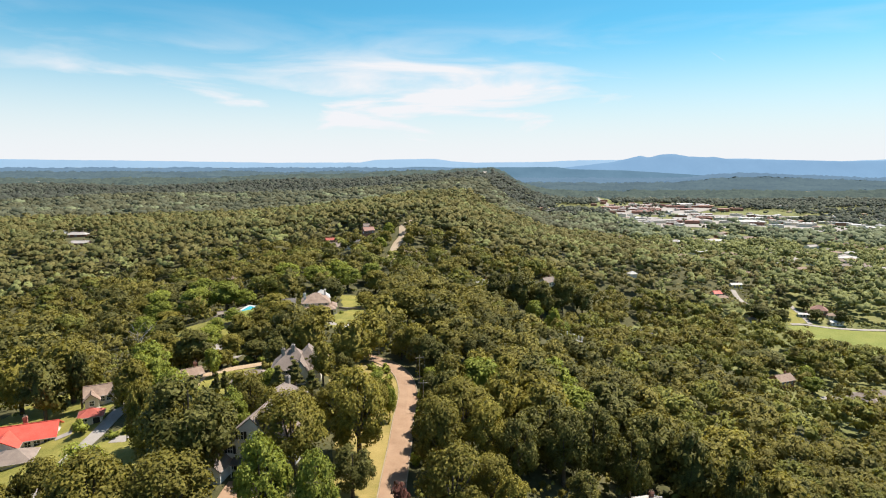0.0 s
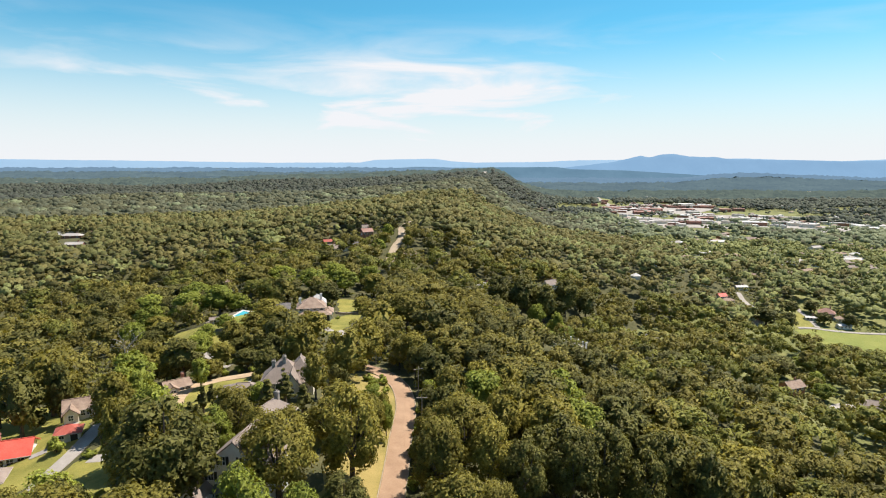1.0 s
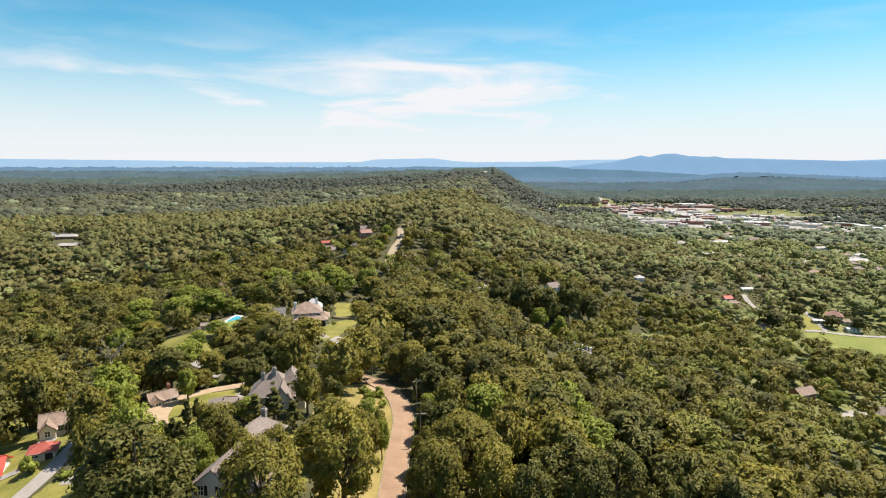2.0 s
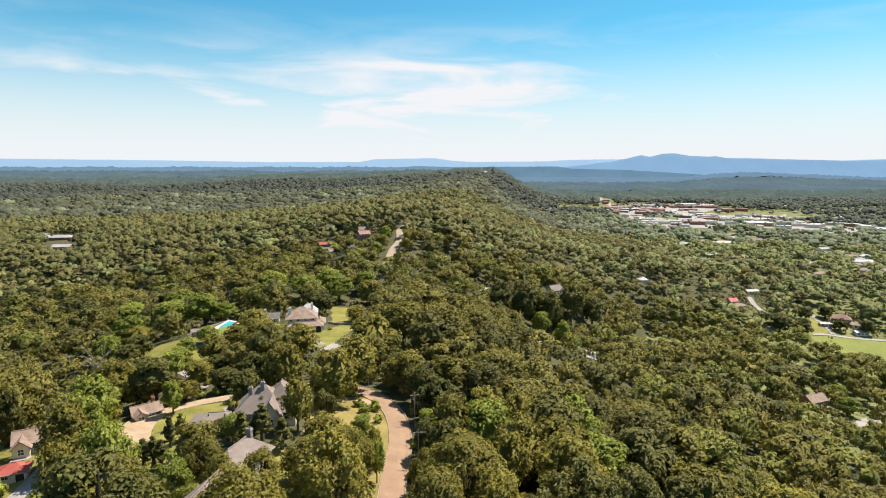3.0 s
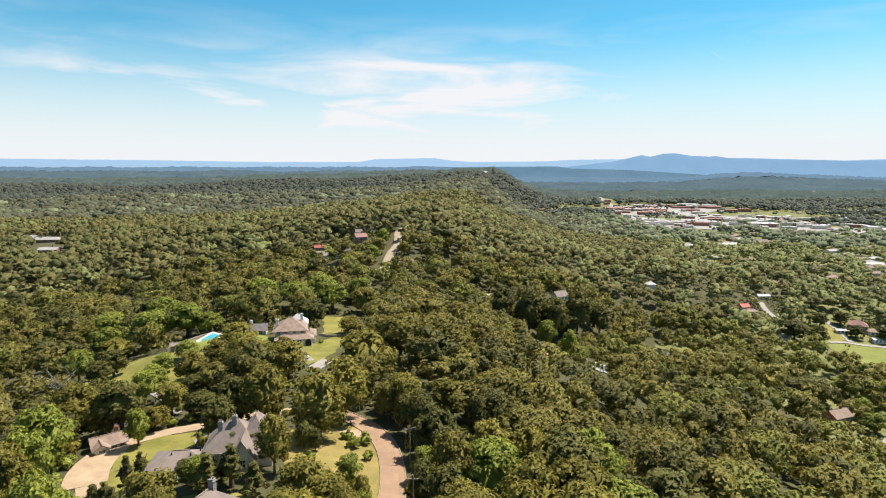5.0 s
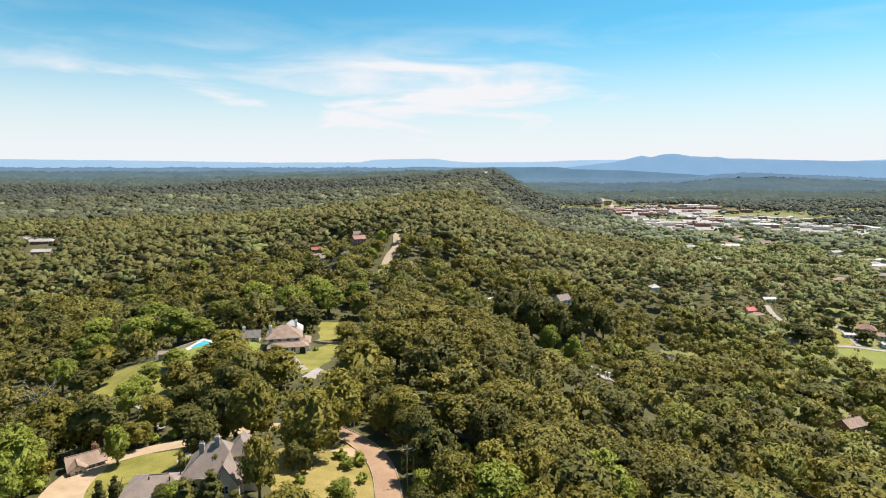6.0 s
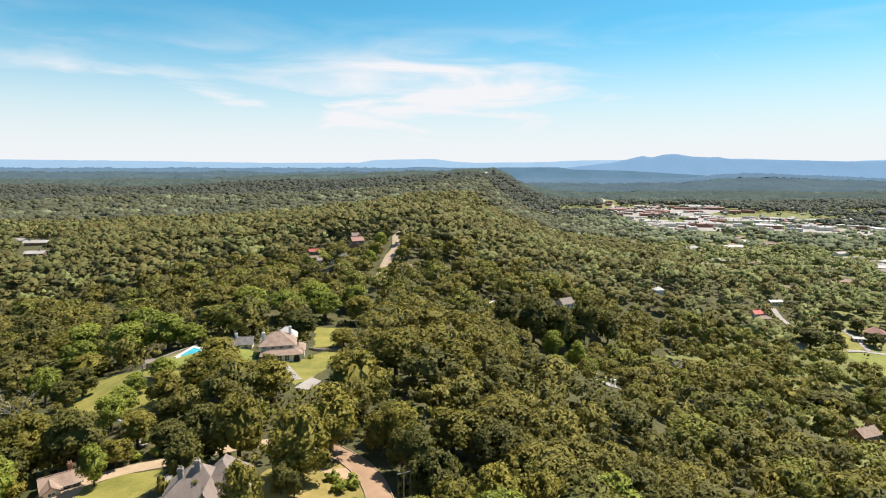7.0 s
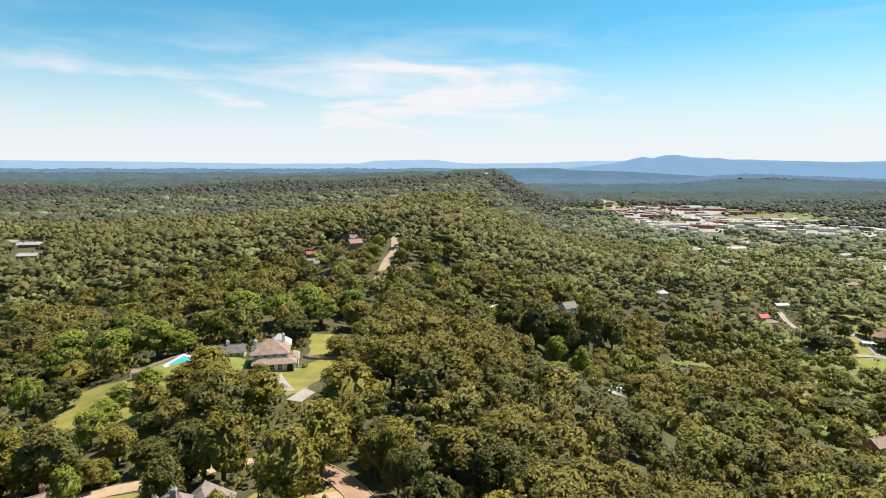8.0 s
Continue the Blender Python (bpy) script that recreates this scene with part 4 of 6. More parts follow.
def garden_wall(points, tall, label):
    line = curve_points(points, 1.2)
    bm = bmesh.new()
    prev = None
    for i, p in enumerate(line):
        way = (line[min(i + 1, len(line) - 1)] - line[max(i - 1, 0)]).normalized()
        side = Vector((way.y, -way.x)) * 0.22
        g = height(p.x, p.y)
        row = [bm.verts.new((q.x, q.y, g + h)) for q, h in ((p - side, -0.6), (p - side, tall), (p + side, tall), (p + side, -0.6))]
        if prev:
            for j in range(3):
                bm.faces.new((prev[j], prev[j + 1], row[j + 1], row[j]))
        else:
            bm.faces.new(row)
        prev = row
    bm.faces.new(prev[::-1])
    bmesh.ops.recalc_face_normals(bm, faces=bm.faces[:])
    tagged(part("garden_wall", bm, STONE), label, "wall", kind="structure")


garden_wall([(-92, 230), (-88, 224), (-82.5, 221.5)], 1.0, "low curved brown stone garden wall on the lawn")
garden_wall([(-95, 237), (-92, 244), (-90.5, 254), (-88, 262)], 1.1, "brown stone retaining wall along the pool terrace")
garden_wall([(-35, 258), (-42, 256.5), (-47, 259)], 0.9, "low brick wall beside the mansion lawn")
home = anchor("shed", -90.5, 234.5, height(-90.5, 234.5), 20, "small dark garden hut below the pool", "shed")
block(home, 0, 0, 3.2, 2.4, 2.1, 0.7, STONE, SHINGLE_GREY, "gable", "x", 0.3)
door(home, 0.4, -1.22, 0.0, 0.9, 1.9, SHUTTER)


def small_house(x, y, z, rz, w, d, walls, rise, wall_mat, roof_mat, label, style="gable"):
    home = anchor("house", x, y, height(x, y) + z, rz, label, "house", "houses among the trees")
    block(home, 0, 0, w, d, walls, rise, wall_mat, roof_mat, style, "x", 0.5, -4)
    for k in range(-1, 2):
        window(home, k * w * 0.3, -d / 2 - 0.02, walls * 0.55, 1.2, 1.3)
    for s, face in ((-1, "w"), (1, "e")):
        window(home, s * (w / 2 + 0.02), 0, walls * 0.55, 1.2, 1.3, face)
    chimney(home, w * 0.2, 0.3, walls + rise * 0.5, walls + rise + 1.2, BRICK, 0.8)
    return home


small_house(168, 279, 1, 20, 9.5, 6.4, 3.2, 2.2, BRICK, SHINGLE_BROWN, "brick house with a brown roof on the lower slope")
small_house(196, 262, 0, -30, 12, 8, 3.0, 2.2, CREAM, SHINGLE_GREY, "grey-roofed house on the lower slope", "hip")
small_house(214, 268, 0, -20, 12, 8, 3.0, 2.0, SIDING, SHINGLE_GREY, "pale house with a grey roof in the valley", "hip")
small_house(69, 381, -0.5, 30, 8, 6, 3.6, 2.6, SIDING, SHINGLE_GREY, "white gabled house among dark cedars")
small_house(26, 378, -0.6, 10, 11, 6, 2.2, 0.8, SIDING, ROOF_WHITE, "white-roofed low house on the slope")
small_house(124, 352, 1, 12, 8, 6, 3.0, 1.8, SIDING, SHINGLE_DARK, "small white house half hidden by trees")
small_house(206, 434, 1.2, 15, 6, 4.6, 2.6, 1.8, SIDING, ROOF_RED, "valley house with a bright red roof")
small_house(209, 431, 0, 10, 9, 5, 2.6, 1.4, SIDING, SHINGLE_BROWN, "pale valley house beside the lane", "hip")
small_house(239, 471, 0, 5, 9, 4.5, 2.6, 1.0, SIDING, ROOF_WHITE, "white-roofed long house in the valley")
small_house(279, 425, 0, -30, 10, 8, 3.2, 3.0, BRICK, TOWN_RED, "large brick house with a terracotta roof beside the meadow", "hip")
small_house(284, 416, 0, -10, 8, 6, 2.6, 1.4, SIDING, SHINGLE_BROWN, "pale house beside the meadow lane", "hip")
small_house(277, 403, 0, 0, 8.5, 4.5, 2.4, 0.8, SIDING, ROOF_WHITE, "white flat-roofed building beside the meadow lane")
small_house(262, 416, 0, -15, 7, 4, 2.2, 0.7, SIDING, ROOF_WHITE, "white-roofed trailer beside the meadow drive")
small_house(214, 398, 0, 15, 6, 4, 2.4, 1.2, SIDING, SHINGLE_GREY, "grey-roofed shed beside the meadow")
small_house(-90, 466, 0.5, 20, 7, 4, 2.6, 1.6, BRICK, ROOF_RUST, "house with a red roof along the ridge road")
small_house(-58, 452, 1, 30, 8, 6, 4.0, 2.2, BRICK, TOWN_RED, "red-brick house near the far road")
small_house(-80, 426, 0, 24, 11, 8, 4.4, 2.6, SIDING, SHINGLE_GREY, "white house with a grey roof among trees")
small_house(-66, 424, 0, 14, 10, 8, 4.4, 2.6, SIDING, SHINGLE_DARK, "dark-roofed house among trees")
small_house(-61, 466, 1.5, 14, 4.4, 4, 4.4, 1.8, SIDING, SHINGLE_GREY, "tall white house above the far road")
small_house(-23, 399, -1, 14, 9, 6, 3.0, 1.6, SIDING, SHINGLE_BROWN, "brown-roofed house at the bend of the far road")
small_house(-126, 352, 0, 10, 8, 5, 2.8, 1.6, CREAM, SHINGLE_BROWN, "brown-roofed house in the western woods")
small_house(40, 107, -0.3, 10, 5.4, 4.6, 2.8, 1.0, SIDING, ROOF_WHITE, "white-roofed house on the wooded slope")
small_house(-372, 594, 0, 10, 20, 9, 2.8, 2.0, BRICK, TOWN_ROOF, "long pale-roofed building in the western woods", "hip")
small_house(-350, 602, 1.5, 10, 14, 8, 3.6, 1.6, BRICK, TOWN_RED, "brown-roofed building in the western woods", "hip")
small_house(-322, 518, 0, 10, 14, 8, 2.6, 1.8, BRICK, TOWN_ROOF, "pale-roofed bungalow in the western woods")

# ---- roads, drives and lawns ----
ROAD = [(-6, -60), (-7, 0), (-8.5, 60), (-8.9, 94), (-8.8, 113), (-8.9, 126), (-8.7, 140), (-10.1, 151), (-12.3, 158.5), (-15.7, 165), (-20.3, 170.6), (-26.5, 177), (-31, 184), (-34, 193)]
ribbon("road", ROAD, 4.5, CONCRETE, 0.22, "sun-bleached tan concrete road winding along the ridge", True, 2.5)
ribbon("road", [(-36, 380), (-34.6, 392), (-34.2, 404), (-32.9, 420), (-30.2, 434), (-31.0, 450), (-31.8, 468), (-27, 490), (-20, 505)], 5.4, KERB, 0.3, "tan road climbing the next rise of the ridge", True, 3.0)
DRIVE = [(-26.5, 178), (-40, 177.5), (-50, 173), (-57, 170.5), (-64, 169), (-71, 164.5), (-73, 157), (-70, 150), (-66, 144), (-62, 136)]
ribbon("driveway", DRIVE, 4.4, GRAVEL, 0.16, "tan gravel drive curving past the large house", step=2.0)
ribbon("driveway", [(-72.5, 163), (-71.8, 156), (-70, 150), (-67.5, 145)], 8.0, GRAVEL, 0.2, "broad tan gravel turning place")
drape("driveway", [(-52.5, 168), (-48, 167), (-44.8, 161), (-46, 155.5), (-50.5, 156), (-53.5, 161)], PAVING, 0.2, "pale concrete forecourt of the large house")
ribbon("driveway", [(-81, 150), (-79.2, 138), (-78.4, 126), (-78.8, 116), (-77.4, 109.6), (-76, 98)], 3.3, PAVING, 0.16, "pale concrete lane past the red-roofed house")
drape("patio", [(-73.5, 121.5), (-69.8, 121.5), (-69.8, 124.5), (-73.5, 124.5)], PAVING, 0.2, "small pale concrete patio on the lawn", category="patio")
drape("patio", [(-88, 125.5), (-85, 127), (-86.2, 129), (-89.2, 127.6)], PAVING, 0.2, "pale concrete patio beside the house", category="patio")
drape("patio", [(-36, 85), (-30, 85), (-30, 92), (-36, 92)], CONCRETE, 0.15, "tan paved patio before the white house", category="patio")
drape("driveway", [(-73, 179.5), (-66, 181.5), (-65.5, 184.8), (-72.5, 183.2)], PAVING, 0.2, "pale concrete slab of a shared drive")
drape("driveway", [(-41.5, 216), (-37, 214), (-35, 222), (-39, 226)], PAVING, 0.22, "pale concrete drive entrance")
drape("driveway", [(-52, 239.5), (-49.5, 239.5), (-44, 229), (-41, 224), (-43.5, 223), (-48, 231)], PAVING, 0.2, "grey drive before the mansion")
drape("driveway", [(-90, 203.5), (-86, 205.5), (-79, 201.5), (-73, 194), (-75, 192), (-81, 198)], PAVING, 0.2, "pale concrete drive between garden trees")
drape("lawn", [(-33, 162), (-26, 166), (-19, 167), (-13, 158), (-9.5, 150), (-8.5, 138), (-9, 110), (-9, 84), (-16, 84), (-21, 100), (-22, 128), (-28, 136), (-29, 146), (-34, 152)], DRY_GRASS, 0.1, "sunny yellow-green lawn inside the road bend", ragged=0.7)
drape("lawn", [(-46, 122), (-42, 131), (-30, 131), (-24, 126), (-24, 112), (-30, 106), (-42, 108)], GRASS, 0.09, "shaded patchy lawn round the cottage", ragged=0.9)
drape("verge", [(-8, 178), (-2, 160), (-1, 138), (-2, 110), (-2, 84), (-6, 84), (-6, 138), (-9, 158), (-16, 168)], SOIL, 0.09, "leaf litter verge beside the road", ragged=0.5)
drape("lawn", [(-121, 249), (-97, 236), (-90, 236), (-77, 226), (-72, 204), (-84, 199), (-98, 203), (-112, 218), (-122, 236)], GRASS, 0.1, "mown yellow-green lawn below the pool", ragged=0.7)
drape("lawn", [(-95, 262), (-76, 262), (-62, 250), (-62, 238), (-76, 228), (-92, 234)], MEADOW, 0.12, "green pool lawn on the terrace", ragged=0.7)
drape("lawn", [(-58, 242), (-46, 246), (-41, 258), (-34, 262), (-36, 240), (-38, 226), (-42, 219), (-50, 228)], GRASS, 0.1, "sloping lawn beside the mansion", ragged=0.7)
drape("lawn", [(-46, 262), (-38, 264), (-38, 292), (-52, 292)], GRASS, 0.1, "lawn behind the mansion", ragged=0.7)
drape("lawn", [(-69, 164), (-62, 167.5), (-55, 167), (-52, 160), (-54, 155), (-60, 154), (-66, 150), (-68, 156)], GRASS, 0.11, "strip of sunny grass beside the drive", ragged=0.6)
drape("lawn", [(-66, 150), (-60, 154), (-52, 152), (-46, 138), (-52, 132), (-62, 134), (-67, 142)], GRASS, 0.09, "shaded grass below the garage", ragged=0.8)
drape("lawn", [(-118, 166), (-108, 166), (-98, 152), (-84, 144), (-80, 132), (-79, 118), (-84, 108), (-104, 104), (-116, 116), (-120, 140)], GRASS, 0.1, "sloping sunny lawn round the red-roofed house", ragged=0.7)
drape("lawn", [(-76.5, 120), (-73, 133), (-64, 128), (-59, 116), (-60, 104), (-72, 104)], GRASS, 0.1, "grass beside the concrete lane", ragged=0.7)
drape("meadow", [(238, 395), (260, 398), (280, 392), (319, 390), (261, 322), (251, 340), (242, 350), (238, 363), (238, 382)], MEADOW, 0.15, "open green meadow on the valley floor", 8.0, ragged=0.7)
drape("meadow", [(252, 421), (265, 432), (259, 404), (240, 397)], GRASS, 0.15, "dry yellow grass beside the meadow lane", 8.0, ragged=0.5)
ribbon("lane", [(243, 399), (254, 400), (263, 397), (282, 394), (320, 392)], 3.4, PAVING, 0.3, "pale lane along the meadow", step=6.0)
ribbon("lane", [(258, 401), (262, 417), (263, 429), (265, 438)], 3.2, PAVING, 0.32, "pale drive up to the terracotta-roofed house", step=6.0)
ribbon("lane", [(168, 250), (186, 268), (205, 250), (215, 230)], 4.0, PAVING, 0.3, "pale lane between the valley houses", step=6.0)
ribbon("lane", [(231, 459), (226, 441), (227, 430)], 4.0, PAVING, 0.3, "pale valley lane beside the red roof", step=6.0)
ribbon("lane", [(118, 1740), (128, 1850), (138, 1980), (150, 2120), (156, 2190)], 13, PAVING, 1.0, "pale cleared strip climbing the far hill", step=25)
for x, y in ((58.5, 283), (61.5, 282), (65.0, 281.5), (67.5, 282.5), (69.5, 284.5), (70.5, 287)):
    post = anchor("garden_column", x, y, height(x, y) + 0.3, 0, "white garden column on a terrace", "column", "columns of the garden terrace")
    bm = bmesh.new()
    tube(bm, (0, 0, 0.2), (0, 0, 2.6), 0.24, 0.19, 10)
    part("shaft", bm, TRIM, post)
    for z0, z1, r in ((-0.6, 0.2, 0.36), (2.6, 2.85, 0.32)):
        bm = bmesh.new()
        box(bm, -r, -r, z0, r, r, z1, 0.03)
        part("base" if z0 < 0 else "capital", bm, TRIM, post)
drape("patio", [(62, 284), (70, 290), (73, 286), (66, 280)], PAVING, 0.4, "pale terrace with white columns among shrubs", category="patio")
drape("verge", [(-23, 163), (-18, 165), (-14.5, 160), (-16.5, 158.8), (-21, 161)], GRAVEL, 0.13, "bare dry earth patch on the lawn by the road", ragged=0.6)
drape("clearing", [(42, 290), (48, 300), (53, 296), (48, 286)], CONCRETE, 0.3, "bare sandy bank in the woods", ragged=0.7)


# ---- the valley town ----
rng = np.random.default_rng(31)


def town_building(x, y, rz, w, d, h, wall_mat, roof_mat, label):
    home = anchor("building", x, y, height(x, y), rz, label, "building", "buildings of the valley town")
    bm = bmesh.new()
    box(bm, -w / 2, -d / 2, -3, w / 2, d / 2, h, 0.1)
    part("wall", bm, wall_mat, home)
    bm = bmesh.new()
    box(bm, -w / 2 - 0.2, -d / 2 - 0.2, h, w / 2 + 0.2, d / 2 + 0.2, h + 0.5, 0.1)
    roof = part("roof", bm, roof_mat, home)
    bm = bmesh.new()
    for _ in range(1):
        a, b = rng.uniform(-0.35, 0.35, 2)
        box(bm, a * w - 1.2, b * d - 1, h + 0.5, a * w + 1.2, b * d + 1, h + 2.0)
    part("roof_unit", bm, PAVING, roof)
    return home


def town_block(cx, cy, sx, sy, count, red, large):
    """A quarter of the town: flat-roofed buildings in rough rows."""
    for _ in range(count):
        x, y = cx + float(rng.normal()) * sx, cy + float(rng.normal()) * sy
        brick, big = rng.uniform() < red, rng.uniform() < large
        town_building(x, y, float(rng.uniform(-22, -6)), float(rng.uniform(26, 56) if big else rng.uniform(12, 26)), float(rng.uniform(18, 34) if big else rng.uniform(9, 16)), float(rng.uniform(4, 7)),
                      BRICK if brick else CREAM, TOWN_RED if brick and rng.uniform() < 0.6 else TOWN_ROOF if rng.uniform() < 0.65 else ROOF_WHITE,
                      "brick town building with a flat roof" if brick else "pale flat-roofed town building")


town_block(500, 1540, 50, 80, 28, 0.75, 0.45)
town_block(640, 1600, 70, 90, 24, 0.6, 0.4)
town_block(640, 1340, 90, 50, 20, 0.2, 0.4)
town_block(500, 1170, 80, 50, 22, 0.3, 0.3)
town_block(660, 1120, 100, 70, 20, 0.2, 0.2)
town_block(880, 1600, 50, 30, 6, 0.1, 0.7)
town_block(290, 1440, 40, 34, 16, 0.2, 0.3)
town_block(820, 1150, 80, 60, 10, 0.1, 0.3)
town_block(420, 1250, 30, 60, 12, 0.3, 0.2)
for x, y in ((1100, 1900), (1160, 1950), (-1330, 1880), (-1250, 1900), (-1190, 1790), (-1010, 1860), (-640, 1700), (-520, 1650), (-700, 1500), (-560, 1330)):
    town_building(x, y, float(rng.uniform(-14, 6)), float(rng.uniform(16, 34)), float(rng.uniform(12, 18)), 6.0, CREAM, TOWN_ROOF, "long pale-roofed building among far woods")
# ---- scattered valley houses ----
def valley_house(x, y, rz, w, d, wall_mat, roof_mat, label):
    home = anchor("house", x, y, height(x, y), rz, label, "house", "scattered valley houses")
    block(home, 0, 0, w, d, 3.2, 1.8, wall_mat, roof_mat, "gable" if w > 13 else "hip", "x", 0.5, -3)
    return home


spots = 0
while spots < 230:
    if spots < 180:
        y = float(rng.uniform(540, 1500))
        x = float(rng.uniform(0.30, 0.80) * y)
    else:
        y = float(rng.uniform(560, 1700))
        x = float(-rng.uniform(0.12, 0.78) * y)
    pick = int(rng.integers(5))
    valley_house(x, y, float(rng.uniform(-40, 40)), float(rng.uniform(8, 15)), float(rng.uniform(7, 9)), (SIDING, CREAM, BRICK)[pick % 3],
                 (ROOF_WHITE, SHINGLE_GREY, SHINGLE_BROWN, TOWN_ROOF, SHINGLE_BROWN)[pick],
                 ("white-roofed house among valley trees", "grey-roofed house among valley trees", "brown-roofed brick house among trees", "grey-roofed cream house among valley trees", "brown-roofed house among valley trees")[pick])
    spots += 1
# valley houses with the trees before them cleared along the camera's sight lines
GAPS = [(239, 471, 2.0)]
for x, y, turn, w, d, wall_mat, roof_mat, label in (
        (151, 461, 8, 6, 5, SIDING, ROOF_WHITE, "small white-roofed house in a gap of the wooded slope"),
        (274, 519, -20, 10, 6, BRICK, SHINGLE_BROWN, "brown-roofed brick house among valley trees"),
        (451, 647, -12, 22, 9, SIDING, ROOF_WHITE, "long white-roofed building among valley trees"),
        (396, 699, 15, 13, 8, SIDING, TOWN_ROOF, "pale-roofed house among valley trees"),
        (457, 704, -10, 11, 8, CREAM, SHINGLE_GREY, "grey-roofed cream house among valley trees"),
        (318, 715, 10, 15, 8, SIDING, ROOF_WHITE, "white-roofed house among valley trees"),
        (495, 782, 20, 18, 9, SIDING, TOWN_ROOF, "long pale-roofed building among valley trees"),
        (555, 794, -25, 15, 9, BRICK, TOWN_RED, "brick house with a terracotta roof among trees"),
        (402, 866, 5, 26, 11, SIDING, ROOF_WHITE, "long white-roofed building near the town")):
    valley_house(x, y, turn, w, d, wall_mat, roof_mat, label)
    GAPS.append((x, y, w * 0.35 if y > 600 else 0.4))
for outline in ([(430, 1400), (600, 1420), (720, 1560), (700, 1720), (560, 1730), (470, 1600)], [(540, 1290), (760, 1280), (800, 1360), (700, 1400), (560, 1390)],
                [(400, 1110), (600, 1080), (640, 1190), (560, 1240), (420, 1240)], [(600, 1010), (740, 1000), (760, 1120), (640, 1150)]):
    drape("parking_lot", outline, PAVING, 0.6, "pale paved lots of the valley town", 60.0)
for outline in ([(700, 1400), (820, 1390), (840, 1480), (730, 1500)], [(1010, 1520), (1290, 1540), (1310, 1580), (1020, 1556)], [(560, 2480), (900, 2500), (920, 2600), (570, 2570)], [(330, 1560), (400, 1540), (420, 1640), (350, 1660)]):
    drape("field", outline, VALLEY, 0.5, "pale green mown field in the valley", 60.0)
ribbon("lane", [(560, 2200), (535, 2050), (480, 1720), (428, 1394), (405, 1250), (420, 1120), (470, 960)], 17, PAVING, 0.8, "wide pale town road", step=20)
ribbon("lane", [(428, 1394), (560, 1400), (760, 1380), (980, 1330), (1300, 1300)], 12, PAVING, 0.8, "pale town street", step=20)
ribbon("lane", [(420, 1120), (600, 1060), (800, 1040), (1000, 1060)], 10, PAVING, 0.8, "pale town street", step=20)


# ---- woods ----
ROADSIDE = []


def open_ground():
    """Outlines of all that is kept free of trees: lanes, clearings and gaps toward the camera, as discs."""
    discs = []
    for ob in scene.objects:
        if ob.name.split(".")[0] in ("lawn", "meadow", "driveway", "patio", "path", "lane", "road", "clearing", "parking_lot", "field") and ob.type == "MESH":
            co = np.empty(len(ob.data.vertices) * 3, np.float32)
            ob.data.vertices.foreach_get("co", co)
            co = co.reshape(-1, 3)
            step = 1 if len(co) < 400 else 3
            road = ob.name.startswith("road")
            kind = ob.name.split(".")[0]
            wide = 0.6 if road and co[0, 1] > 300 else 27.0 if kind in ("parking_lot", "field") else 4.5 if kind == "meadow" else 13.0 if co[0, 1] > 900 else 2.2
            discs += [(x, y, wide) for x, y, z in co[::step if wide < 3 else 1] if not (road and y > 186)]
            ROADSIDE.extend((x, y, 1.2) for x, y, z in co if road)
        elif ob.type == "EMPTY" and ob.get("category") in ("house", "garage", "shed"):
            if ob.get("group") == "scattered valley houses":
                # further discs run toward the camera, so that the house shows
                p, far = ob.matrix_basis.translation, Vector((ob.matrix_basis.translation.x, ob.matrix_basis.translation.y - 20)).normalized()
                east = 1.5 if p.x > 0 else 0
                discs += [(p.x, p.y, 3.5 + east), (p.x - far.x * 9, p.y - far.y * 9, 3.0 + east), (p.x - far.x * 17, p.y - far.y * 17, 0.5 + 2 * east)]
                continue
            for child in ob.children:
                if child.name.startswith("wall"):
                    for c in child.data.vertices:
                        p = ob.matrix_basis @ c.co
                        discs.append((p.x, p.y, 2.5))
                    mid = sum((v.co for v in child.data.vertices), Vector()) / len(child.data.vertices)
                    p = ob.matrix_basis @ mid
                    discs.append((p.x, p.y, 5.0))
    return np.array(discs)


bpy.context.view_layer.update()
OPEN = open_ground()
# strips cleared of tall trees along the camera's sight lines: from, to, half width
GARDEN_SIGHT_LINES = [(-104, 191, -89, 170, 4), (-97, 232, -78, 196, 6), (-108, 236, -96, 212, 6), (-84, 205, -66, 172, 5), (-84, 246, -70, 218, 4),
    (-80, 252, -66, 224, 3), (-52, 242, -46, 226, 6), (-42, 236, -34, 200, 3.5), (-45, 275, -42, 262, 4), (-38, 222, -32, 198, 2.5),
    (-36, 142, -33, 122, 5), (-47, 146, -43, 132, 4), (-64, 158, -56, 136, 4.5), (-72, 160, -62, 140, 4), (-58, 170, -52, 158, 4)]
ROADSIDE_SIGHT_LINES = [(-22, 155, -17, 132, 3.5), (-93, 125, -78, 102, 7), (-86, 136, -74, 116, 5), (-91, 150, -82, 136, 3), (-104, 152, -92, 132, 6),
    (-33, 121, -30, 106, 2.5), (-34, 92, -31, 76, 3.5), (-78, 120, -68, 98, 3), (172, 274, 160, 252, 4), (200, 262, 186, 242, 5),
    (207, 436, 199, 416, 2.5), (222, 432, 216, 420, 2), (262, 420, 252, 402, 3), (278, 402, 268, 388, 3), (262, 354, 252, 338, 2)]
